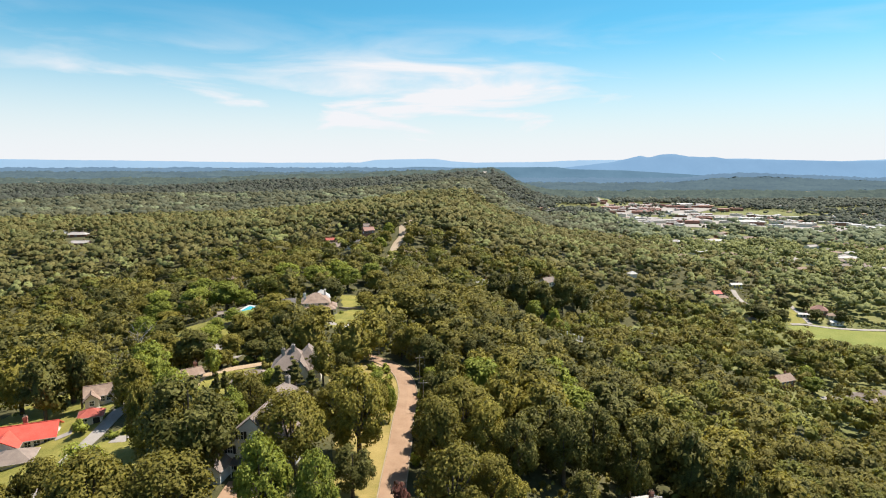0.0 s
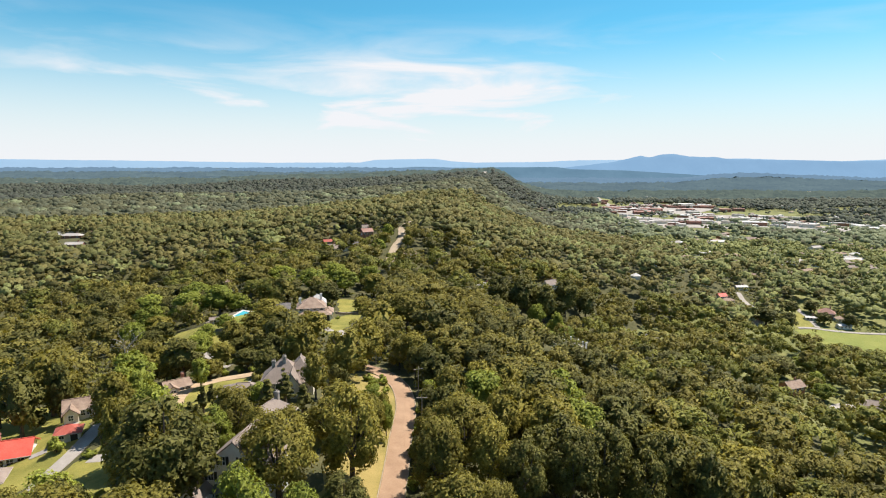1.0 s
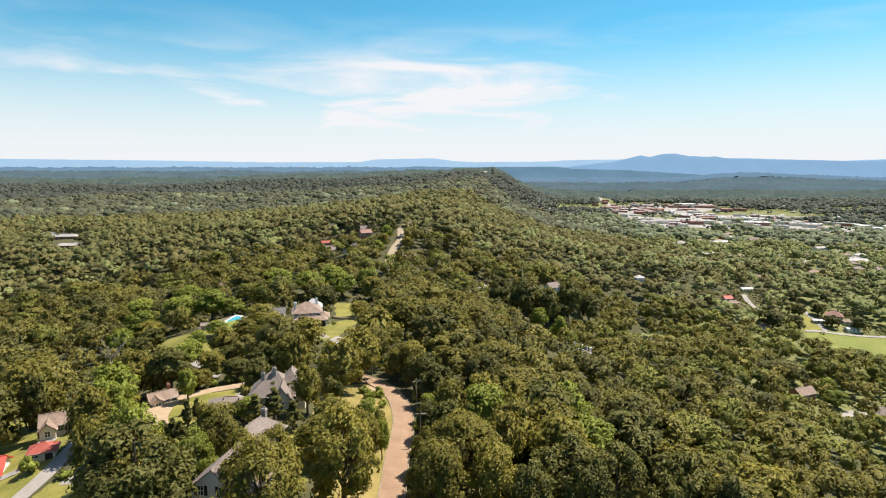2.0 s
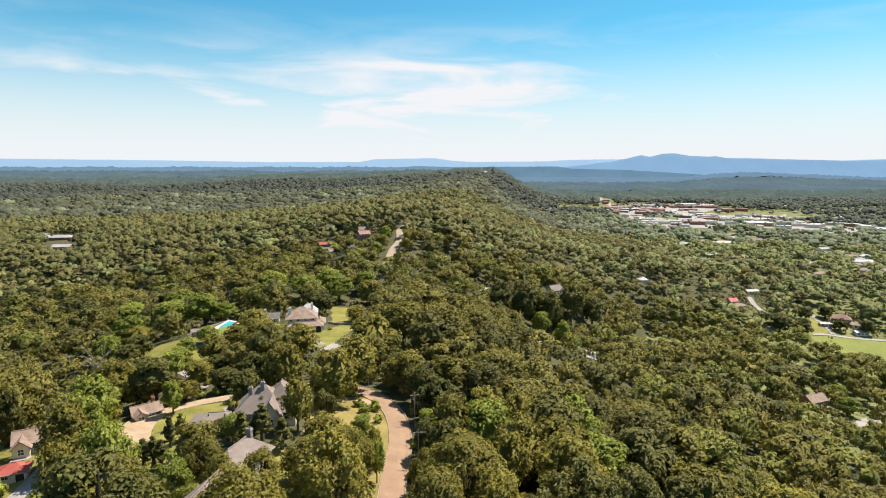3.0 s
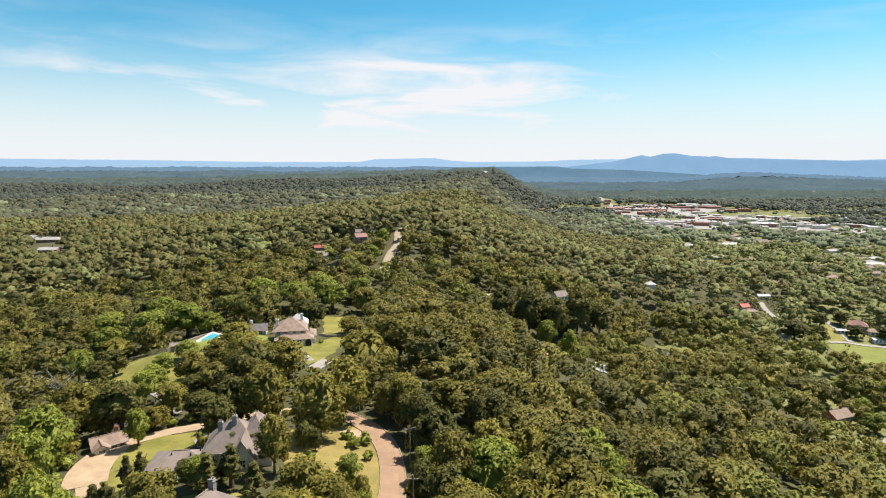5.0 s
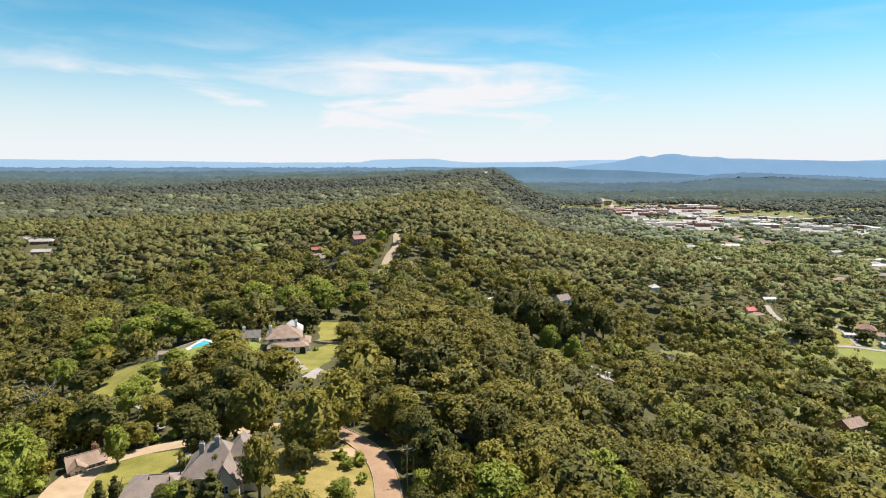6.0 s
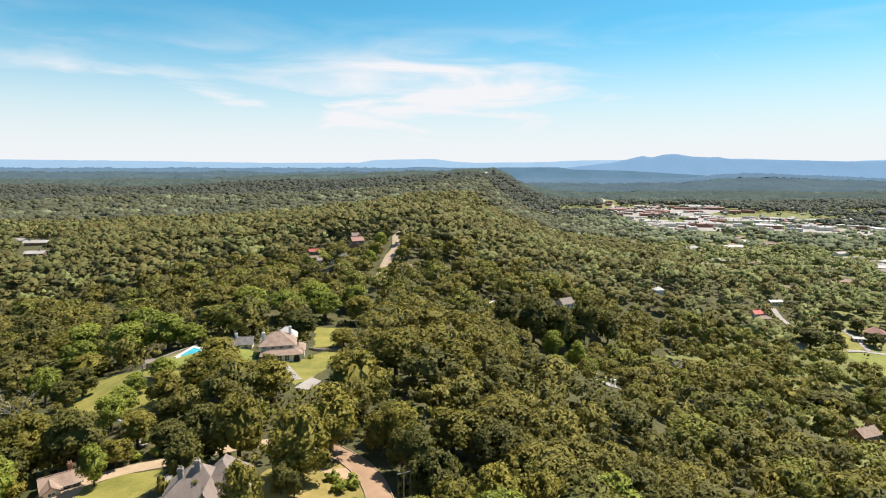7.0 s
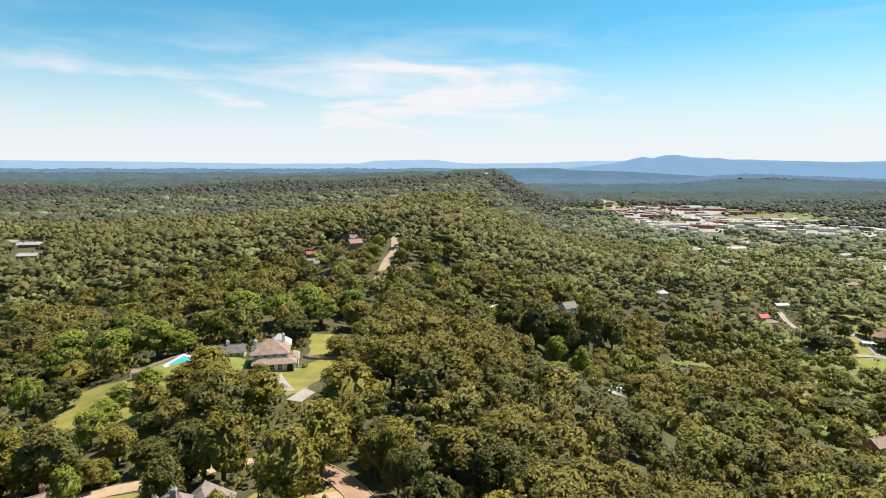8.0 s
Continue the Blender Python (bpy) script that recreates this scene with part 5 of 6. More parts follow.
SLOPE_SIGHT_LINES = [(39.5, 106, 36, 94, 1.8), (68, 378, 67, 370, 2), (26, 376, 25.4, 366, 3), (66, 284, 59, 256, 2.6), (48, 293, 44, 270, 2),
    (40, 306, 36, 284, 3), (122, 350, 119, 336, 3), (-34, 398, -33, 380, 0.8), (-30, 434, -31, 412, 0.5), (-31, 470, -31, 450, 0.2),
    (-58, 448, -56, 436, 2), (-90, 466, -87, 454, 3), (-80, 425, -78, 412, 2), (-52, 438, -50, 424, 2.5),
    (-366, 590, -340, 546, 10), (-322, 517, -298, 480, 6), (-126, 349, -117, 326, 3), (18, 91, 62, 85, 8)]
GAP_SIGHT_LINES = [(x, y, x - 0.55 * (46 if y > 600 else 24), y - 0.84 * (46 if y > 600 else 24), w) for x, y, w in GAPS]
SIGHT_LINES = np.array(GARDEN_SIGHT_LINES + ROADSIDE_SIGHT_LINES + SLOPE_SIGHT_LINES + GAP_SIGHT_LINES, float)


def near_sight_line(x, y, extra):
    ax, ay, bx, by, w = (SIGHT_LINES[:, i][None] for i in range(5))
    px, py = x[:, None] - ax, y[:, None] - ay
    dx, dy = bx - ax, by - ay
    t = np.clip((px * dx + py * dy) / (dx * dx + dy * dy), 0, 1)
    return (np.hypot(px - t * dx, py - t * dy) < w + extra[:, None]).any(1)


def near_disc(x, y, discs, extra):
    hit = np.zeros(len(x), bool)
    for i in range(0, len(discs), 400):
        d = discs[i:i + 400]
        hit |= ((x[:, None] - d[None, :, 0]) ** 2 + (y[:, None] - d[None, :, 1]) ** 2 < (d[None, :, 2] + extra[:, None]) ** 2).any(1)
    return hit


def scatter(rng, y0, y1, spacing, spread=0.86, inner=0.0, outer=1e9):
    """Jittered places over the sector that spreads ahead, between two distances from (0, 20)."""
    ys = np.arange(y0, y1, spacing)
    xs = np.arange(-spread * (y1 + 60) - 60, spread * (y1 + 60) + 60, spacing)
    gx, gy = np.meshgrid(xs, ys)
    x = (gx + rng.uniform(-0.42, 0.42, gx.shape) * spacing).ravel()
    y = (gy + rng.uniform(-0.42, 0.42, gx.shape) * spacing).ravel()
    r = np.hypot(x, y - 20)
    keep = (np.abs(x) < spread * (y + 60) + 60) & (r >= inner) & (r < outer)
    return x[keep], y[keep]


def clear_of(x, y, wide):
    return ~(near_disc(x, y, OPEN, wide * 0.75) | near_sight_line(x, y, wide * 0.8) | near_disc(x, y, np.array(ROADSIDE), wide * 0.15))


# trees that stand out, each at its own place
for kind, x, y, tall, wide in (
        ("dark", -42.2, 92, 20.5, 8.1), ("oak", -38.2, 75, 14.2, 6.8), ("dark", -52.8, 84, 14.0, 4.2), ("oak", -62.0, 84, 15.5, 4.6), ("bright", -26.0, 78, 16.6, 4.5),
        ("bright", -18.3, 78, 15.8, 3.9), ("oak", -15.9, 105, 19.0, 6.3), ("oak", -26.3, 96, 15.8, 6.3), ("dark", -15.2, 92, 10.5, 4.0), ("oak", -0.6, 102, 16.5, 5.5),
        ("oak", 1.4, 85, 15.8, 5.9), ("oak", 11.9, 124, 14.2, 4.5), ("dark", 21.5, 112, 16.8, 7.0), ("oak", 8.3, 106, 15.2, 5.1), ("dark", 45.0, 124, 16.0, 6.5),
        ("oak", 65.6, 128, 18.0, 7.6)):
    tree(kind, x, y, tall, wide)
for kind, x, y, tall, wide in (
        ("oak", -29.6, 139, 12.0, 3.3), ("oak", -25.6, 158, 15.0, 6.4), ("oak", -39.9, 167, 15.0, 6.0), ("dark", -47.7, 169, 12.0, 4.6), ("oak", -21.2, 195, 17.5, 9.0),
        ("dark", -11.2, 178, 10.0, 5.0), ("oak", -74.0, 134, 15.0, 5.0), ("oak", -62.3, 118, 15.0, 5.2), ("oak", -39.5, 115, 11.0, 3.8), ("oak", -85.6, 172, 14.5, 6.2),
        ("dark", -75.0, 172, 14.0, 6.0), ("oak", -67.5, 181, 9.0, 4.2), ("oak", 13.7, 190, 11.5, 7.5), ("oak", 2.4, 174, 11.5, 7.2), ("oak", -22.6, 170, 15.5, 6.6),
        ("dark", -46.5, 158, 10.0, 4.0)):
    tree(kind, x, y, tall, wide)
for kind, x, y, tall, wide in (
        ("bright", -101.2, 268, 15.0, 8.5), ("bright", -113.0, 262, 15.2, 8.5), ("oak", -140.8, 272, 14.0, 9.0), ("dark", -105.1, 222, 9.5, 4.8), ("bright", -85.5, 215, 5.9, 3.6),
        ("oak", -66.2, 226, 12.0, 7.4), ("dark", -54.9, 277, 11.5, 8.0), ("oak", -13.6, 225, 16.5, 8.6), ("oak", 3.2, 222, 16.5, 8.8), ("dark", 45.0, 338, 26.0, 9.5),
        ("dark", 72.5, 349, 25.0, 8.5), ("oak", -57.0, 207, 13.5, 8.0), ("bright", -81.5, 223, 6.4, 4.4), ("bright", -66.5, 163, 9.0, 3.0), ("oak", -44.5, 205, 12.0, 6.0),
        ("bright", -75.0, 244, 6.0, 3.0), ("oak", -50.5, 222, 8.5, 4.0)):
    tree(kind, x, y, tall, wide)
# dark leaves right of the road put its deep shade into the colour
for kind, x, y, tall, wide in (
        ("cedar", -35.2, 133.5, 8.5, 3.3), ("cedar", -38.7, 132.0, 7.5, 3.3), ("cedar", -56.5, 133, 6.5, 2.8), ("cedar", -59, 134, 6.0, 2.7), ("cedar", -54, 131, 6.0, 2.5),
        ("bright", -16.6, 139.5, 6.0, 2.8), ("dark", -27.5, 152, 6.0, 2.2), ("dark", -43.0, 135.5, 5.0, 2.4), ("bright", -41.0, 133.5, 6.0, 2.4), ("cedar", -30.5, 130.5, 7.0, 3.1),
        ("dark", 0.6, 127, 13, 4.2), ("oak", 2.0, 140, 13, 4.8), ("dark", -0.5, 151, 12, 4.2), ("dark", -4.5, 161, 11.5, 4.0), ("oak", -8.5, 171, 12.5, 4.6), ("bright", -1.6, 118, 9, 2.8), ("oak", -29.0, 113, 9.5, 3.2)):
    tree(kind, x, y, tall, wide)
for kind, x, y, tall, wide in (
        ("bright", -77.8, 150, 14.9, 6.2), ("bright", -56.2, 118, 16.7, 4.9), ("bright", -73.5, 139, 15.0, 4.6), ("oak", -58.3, 108, 18.5, 3.4), ("cedar", -56.4, 140, 7.8, 2.2),
        ("cedar", -55.4, 143, 6.9, 2.2), ("dark", -45.6, 140, 3.6, 2.3), ("cedar", -38.0, 143, 7.2, 3.3), ("dark", -42.0, 139.5, 4.4, 2.4), ("cedar", -34.5, 143, 6.6, 3.3),
        ("oak", -33.1, 107, 11.3, 3.0), ("bright", -40.3, 107, 11.4, 3.2), ("oak", -22.3, 130, 9.2, 4.8), ("oak", -23.0, 119, 9.8, 4.8), ("oak", -14.5, 122, 11.0, 3.1),
        ("dark", -25.0, 151, 5.2, 1.6)):
    tree(kind, x, y, tall, wide)
for kind, x, y, tall, wide in (
        ("oak", -12.9, 129, 8.7, 2.0), ("oak", -114.6, 152, 20.0, 7.3), ("oak", -102.9, 156, 18.9, 8.2), ("dark", -101.2, 142, 17.8, 5.7), ("bright", -92.2, 268, 9.0, 6.0)):
    tree(kind, x, y, tall, wide)
for kind, x, y, tall, wide in (
        ("dark", 220.3, 398, 13.9, 9.1), ("dark", 231.9, 392, 13.5, 6.2), ("dark", 252.9, 424, 10.7, 6.0), ("dark", 270.4, 430, 10.3, 6.1), ("dark", 266.6, 409, 9.0, 5.4),
        ("dark", 281.2, 404, 10.7, 5.7), ("bright", 200.4, 322, 9.0, 6.7), ("bright", 186.5, 290, 10.1, 4.4), ("bright", 179.1, 272, 9.0, 6.0), ("dark", 176.5, 310, 11.6, 10.6),
        ("dark", 167.2, 315, 9.0, 9.5), ("dark", 238.9, 345, 9.0, 6.6), ("dark", 34.0, 374, 9.0, 4.6), ("dark", 55.4, 352, 12.0, 8.0), ("dark", 39.5, 350, 9.0, 7.3),
        ("dark", 66.6, 345, 14.4, 7.2)):
    tree(kind, x, y, tall, wide)
for kind, x, y, tall, wide in (
        ("bright", 61.2, 318, 9.0, 5.5), ("dark", -65.2, 560, 9.0, 7.1), ("dark", -77.4, 540, 9.0, 5.8), ("dark", -47.1, 620, 9.0, 9.0), ("dark", -35.8, 620, 9.0, 7.9),
        ("dark", -43.4, 330, 9.0, 4.6)):
    tree(kind, x, y, tall, wide)
for kind, x, y, tall, wide in (
        ("oak", -17.4, 127, 9.0, 4.0), ("bright", -11.8, 124, 9.1, 1.7), ("dark", -58.6, 178, 7.0, 4.4), ("dark", -53.9, 186, 7.5, 4.6), ("oak", -67.3, 172, 6.5, 3.7),
        ("bright", -79.6, 192, 9.7, 4.6), ("dark", -67.0, 196, 6.4, 4.2), ("oak", -49.0, 182, 7.5, 4.8), ("dark", -72.3, 190, 6.4, 3.2), ("oak", -80.0, 172, 10.9, 5.5)):
    tree(kind, x, y, tall, wide)
# dark leaves on the eastern slope put the trees' shaded fronts into the colour
for kind, x, y, tall, wide in (
        ("dark", -105.9, 215, 8.6, 4.3), ("bright", -83.0, 203, 7.2, 4.5), ("bright", -118.9, 226, 11.9, 5.2), ("oak", -119.8, 250, 8.8, 6.7), ("oak", -35.4, 262, 7.6, 5.7),
        ("dark", 23.7, 108, 16.5, 5.2), ("dark", 30.5, 113, 18.0, 5.4), ("dark", 44.0, 117, 19.0, 5.8), ("dark", 50.5, 112, 19.5, 5.2), ("dark", 57.6, 105, 20.0, 4.5),
        ("dark", 13.9, 103, 14.5, 4.4), ("bright", 49.3, 306, 5.0, 4.7), ("bright", 62.8, 300, 7.8, 4.6), ("shrub", 54.1, 296, 2.0, 3.5),
        ("bright", 50.6, 318, 15.8, 5.3), ("bright", 59.1, 306, 14.1, 4.2), ("shrub", 48.0, 286, 3.6, 3.0), ("shrub", 59.6, 288, 4.0, 2.6)):
    tree(kind, x, y, tall, wide)
for kind, x, y, tall, wide in (
        ("oak", 8.1, 92, 11.1, 4.0), ("oak", 10.7, 86, 11.3, 3.3), ("dark", 24.5, 95, 10.5, 3.3),
        ("shrub", -18, 155, 2.4, 1.6), ("shrub", -16, 157, 2.6, 1.8), ("shrub", -20, 159, 2.2, 1.5), ("shrub", -14.5, 150, 2.0, 1.2), ("shrub", -25, 147, 1.8, 1.2),
        ("shrub", -53, 171.5, 2.0, 1.5), ("shrub", -47, 166, 2.2, 1.7), ("shrub", -60, 175, 2.2, 1.8), ("shrub", -64, 174, 2.0, 1.6), ("shrub", -56, 174.5, 1.8, 1.6),
        ("shrub", -82.5, 126.5, 3.6, 2.2), ("shrub", -74, 124, 1.8, 1.6), ("shrub", -71.5, 126, 1.6, 1.4), ("shrub", -80, 138, 1.6, 1.2), ("shrub", -44, 247, 1.5, 1.2)):
    tree(kind, x, y, tall, wide)

for kind, x, y, tall, wide in (
        ("oak", -44.0, 123, 10.5, 4.6), ("oak", -73.0, 206, 9.5, 5.0), ("oak", -69.5, 217, 9.0, 5.0), ("dark", -95.5, 148, 17.0, 3.6), ("bright", -136.0, 274, 15.0, 9.0), ("bright", -120.0, 288, 15.0, 8.0), ("bright", -127.0, 256, 13.0, 7.5), ("dark", 58.0, 337, 24.0, 8.0), ("dark", 32.0, 346, 20.0, 7.0), ("dark", 86.0, 354, 20.0, 7.5), ("oak", -80.0, 158, 8.0, 3.6), ("dark", -84.0, 164, 10.0, 4.2), ("shrub", -76.5, 154, 2.6, 2.0), ("shrub", -78.0, 151, 2.2, 1.8), ("bright", -66.0, 301, 14.0, 8.0), ("bright", -50.0, 303, 14.0, 8.0), ("oak", -35.0, 300, 13.0, 7.0), ("bright", -82.0, 305, 14.0, 8.0), ("bright", -58.0, 319, 14.0, 8.0), ("bright", -40.0, 322, 13.0, 7.5), ("oak", -23.0, 296, 12.0, 7.0),
        ("bright", -43.5, 402, 11.0, 5.5), ("oak", -41.0, 418, 11.0, 5.0), ("oak", -24.5, 415, 10.0, 4.5), ("dark", -23.5, 432, 11.0, 5.0), ("bright", -40.5, 437, 11.0, 5.0), ("dark", -38.0, 456, 10.0, 4.0), ("plum", -5.9, 70, 17.0, 2.7), ("dark", -3.2, 112, 9.0, 3.0), ("oak", -2.8, 120, 10.0, 3.2), ("dark", -3.0, 134, 9.5, 3.2),
        ("bright", -3.2, 143, 7.5, 2.6), ("dark", -4.2, 152, 9.0, 3.0), ("dark", -7.5, 163, 10.0, 3.2), ("oak", -12.5, 171, 10.0, 3.6), ("dark", 37.0, 108.5, 17.0, 4.6), ("shrub", -5.0, 116, 3.0, 1.8),
        ("shrub", -5.1, 127, 3.4, 1.9), ("shrub", -5.0, 139, 3.0, 1.7), ("shrub", -6.4, 156, 2.6, 1.5), ("shrub", -4.9, 106, 3.2, 1.8)):
    tree(kind, x, y, tall, wide)

dead_tree(-104, 192, 17, 4.5)

# the nearest woods, tree by tree
rng = np.random.default_rng(5)
x, y = scatter(rng, 40, 340, 8.9, 0.80, 58, 250)
wide = rng.uniform(4.6, 8.0, len(x))
tall = 6 + wide * rng.uniform(1.1, 1.7, len(x))
own = np.array(PLANTED)
keep = clear_of(x, y, wide) & ~near_disc(x, y, own, wide * 0.55)
x, y, wide, tall = x[keep], y[keep], wide[keep], np.clip(tall[keep], 10, 17)
order = np.argsort(np.hypot(x, y - 20))
for i in order[:138]:
    tree(("oak", "oak", "oak", "oak", "dark", "oak", "bright", "dark" if x[i] > 10 else "bright")[int(rng.integers(8))], float(x[i]), float(y[i]), float(tall[i]), float(wide[i]))
rim = np.hypot(x, y - 20)[order]
edge, outer_edge = rim[min(137, len(rim) - 1)], rim[min(249, len(rim) - 1)]


def woodland(name, label, rng, y0, y1, spacing, inner, outer, lobes, tufts, size, core, domes, mean=6.3, stock=14, skins3=(), flutter=0.36, ruffle=0.3):
    """A whole stretch of forest as one mesh: many crowns, each turned and scaled."""
    x, y = scatter(rng, y0, y1, spacing, 0.84, inner, outer)
    wide = (0.62 + 0.95 * rng.uniform(size=len(x)) ** 1.4) * mean
    keep = clear_of(x, y, wide) & ~near_disc(x, y, np.array(PLANTED), wide * 0.5)
    keep &= ~town(x, y, rng) & (rng.uniform(size=len(x)) > 0.015)
    x, y, wide = x[keep], y[keep], wide[keep]
    z = ground_height(x, y)
    kinds = [crown_arrays(rng, 13.5, mean, lobes, tufts, size, core, 0.2, 0.0, domes, flutter, ruffle) for _ in range(stock)]
    verts, tris, skins, normals, lots, start = [], [], [], [], [], 0
    # olive on the western hills, fresher green in the eastern valley, dark evergreens between
    lot = rng.uniform(size=len(x)) + np.clip((x - 200) / 300, -0.26, 0.42) + 0.14 * ((x > 60) & (y < 700) | (x > 260)) + 0.22 * swell(x, y, 45, 7) + 0.4 * np.exp(-((x + 45) / 75) ** 2 - ((y - 335) / 85) ** 2)
    skin = np.where(lot > 0.66, 1, np.where(lot < 0.10, 2, 0))
    which = rng.integers(stock, size=len(x))
    turn = rng.uniform(0, 2 * np.pi, len(x))
    lift = 0.45 + 0.42 * wide / mean + rng.uniform(-0.1, 0.22, len(x))
    for k, (v, f, soft) in enumerate(kinds):
        at = np.nonzero(which == k)[0]
        c, s = np.cos(turn[at])[:, None], np.sin(turn[at])[:, None]
        g = (wide[at] / mean)[:, None]
        vx = (v[None, :, 0] * c - v[None, :, 1] * s) * g + x[at][:, None]
        vy = (v[None, :, 0] * s + v[None, :, 1] * c) * g + y[at][:, None]
        vz = v[None, :, 2] * lift[at][:, None] + z[at][:, None] - 0.5
        verts.append(np.stack([vx, vy, vz], -1).reshape(-1, 3))
        nx, ny = soft[None, :, 0] * c - soft[None, :, 1] * s, soft[None, :, 0] * s + soft[None, :, 1] * c
        normals.append(np.stack([nx, ny, soft[None, :, 2] + 0 * nx], -1).reshape(-1, 3))
        lots.append(np.repeat(rng.uniform(size=len(at)), len(v)))
        tris.append((f[None] + (np.arange(len(at)) * len(v))[:, None, None]).reshape(-1, 3) + start)
        skins.append(np.repeat(skin[at], len(f)))
        start += len(at) * len(v)
    tris = np.concatenate(tris)
    data = big_mesh(name, np.concatenate(verts), tris, skins3[0], np.concatenate(normals), np.concatenate(lots))
    data.materials.append(skins3[1])
    data.materials.append(skins3[2])
    data.polygons.foreach_set("material_index", np.concatenate(skins).astype(np.int32))
    return tagged(new(name, data), label, "woodland", kind="stuff")


def town(x, y, rng):
    """Where the trees thin out in the valley town, and before it so the camera sees it."""
    core = np.exp(-((x - 580) / 230) ** 2 - ((y - 1340) / 300) ** 2) + 1.1 * np.exp(-((x - 262) / 75) ** 2 - ((y - 1330) / 140) ** 2) + 0.5 * np.exp(-((x - 860) / 150) ** 2 - ((y - 1350) / 300) ** 2)
    suburb = 0.06 * np.clip((x - 150) / 150, 0, 1) * np.clip((y - 330) / 200, 0, 1) * np.clip((1900 - y) / 300, 0, 1)
    return rng.uniform(size=len(x)) < np.clip(core * 0.66 + suburb, 0, 0.74)


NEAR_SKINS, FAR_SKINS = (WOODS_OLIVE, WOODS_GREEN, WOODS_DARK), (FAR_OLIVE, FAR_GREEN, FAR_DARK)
woodland("woodland", "dense olive broadleaf woods along the road", np.random.default_rng(20), 30, 340, 9.6, edge, outer_edge, 34, 1750, 0.42, 0, 0.5, 6.0, 8, skins3=NEAR_SKINS, ruffle=0.3)
woodland("woodland", "olive and green broadleaf woods on the ridge slopes", np.random.default_rng(21), 30, 540, 11.0, outer_edge, 420, 15, 430, 0.61, 0, 0.60, skins3=NEAR_SKINS, flutter=0.32, ruffle=0.22)
woodland("woodland", "broadleaf woods stretching over the hills, a little haze in their colour", np.random.default_rng(22), 180, 1000, 10.9, 420, 900, 8, 76, 0.95, 0, 0.84, 7.3, skins3=(MID_OLIVE, MID_GREEN, MID_DARK), flutter=0.34, ruffle=0.11)
woodland("woodland", "distant woods over the valley and hills, haze put into their colour", np.random.default_rng(23), 380, 1400, 13.2, 900, 1350, 5, 20, 1.3, 0, 1.15, 8.8, skins3=FAR_SKINS, flutter=0.4, ruffle=0.12)
woodland("woodland", "distant woods on the far ridge, haze put into their dark colour", np.random.default_rng(25), 700, 1890, 12.4, 1350, 2450, 3, 10, 1.7, 0, 1.35, 8.8, skins3=(DIM_OLIVE, DIM_GREEN, DIM_DARK), flutter=0.4, ruffle=0.12)


def woods_behind():
    """Plain woods round the start of the flight."""
    rng = np.random.default_rng(24)
    gx, gy = np.meshgrid(np.arange(-190, 191, 12.0), np.arange(-190, 60, 12.0))
    x, y = gx.ravel() + rng.uniform(-4, 4, gx.size), gy.ravel() + rng.uniform(-4, 4, gx.size)
    keep = ((np.abs(x) > 0.80 * (y + 60) + 64) | (np.hypot(x, y - 20) < 62)) & clear_of(x, y, 0 * x + 6.0) | (y < -40) & (np.abs(x + 5) > 9)
    keep &= ~near_disc(x, y, np.array(PLANTED), 0 * x + 3.0)
    x, y = x[keep], y[keep]
    verts, tris, normals, lots, start = [], [], [], [], 0
    full = [crown_arrays(rng, 14.0, 6.8, 20, 520, 0.58, 0, 0.2, 0.0, 0.6, 0.32, 0.22) for _ in range(5)]
    plain = [crown_arrays(rng, 14.0, 6.8, 10, 90, 0.95, 0, 0.2, 0.0, 0.9, 0.34, 0.15) for _ in range(5)]
    skins = []
    for i in range(len(x)):
        v, f, soft = (full if abs(x[i]) < 70 and y[i] > -45 else plain)[i % 5]
        c, s = math.cos(i * 2.4), math.sin(i * 2.4)
        turn = np.array([[c, s, 0], [-s, c, 0], [0, 0, 1]])
        g = rng.uniform(0.75, 1.2)
        normals.append(soft @ turn)
        lots.append(np.full(len(v), rng.uniform()))
        verts.append((v @ turn) * [g, g, rng.uniform(0.8, 1.15)] + [x[i], y[i], height(x[i], y[i]) - 0.5])
        tris.append(f + start)
        skins.append(np.full(len(f), rng.choice([0, 0, 0, 1, 2])))
        start += len(v)
    data = big_mesh("woodland", np.concatenate(verts), np.concatenate(tris), WOODS_OLIVE, np.concatenate(normals), np.concatenate(lots))
    data.materials.append(WOODS_GREEN)
    data.materials.append(WOODS_DARK)
    data.polygons.foreach_set("material_index", np.concatenate(skins).astype(np.int32))
    tagged(new("woodland", data), "olive broadleaf woods on the ridge", "woodland", kind="stuff")


woods_behind()


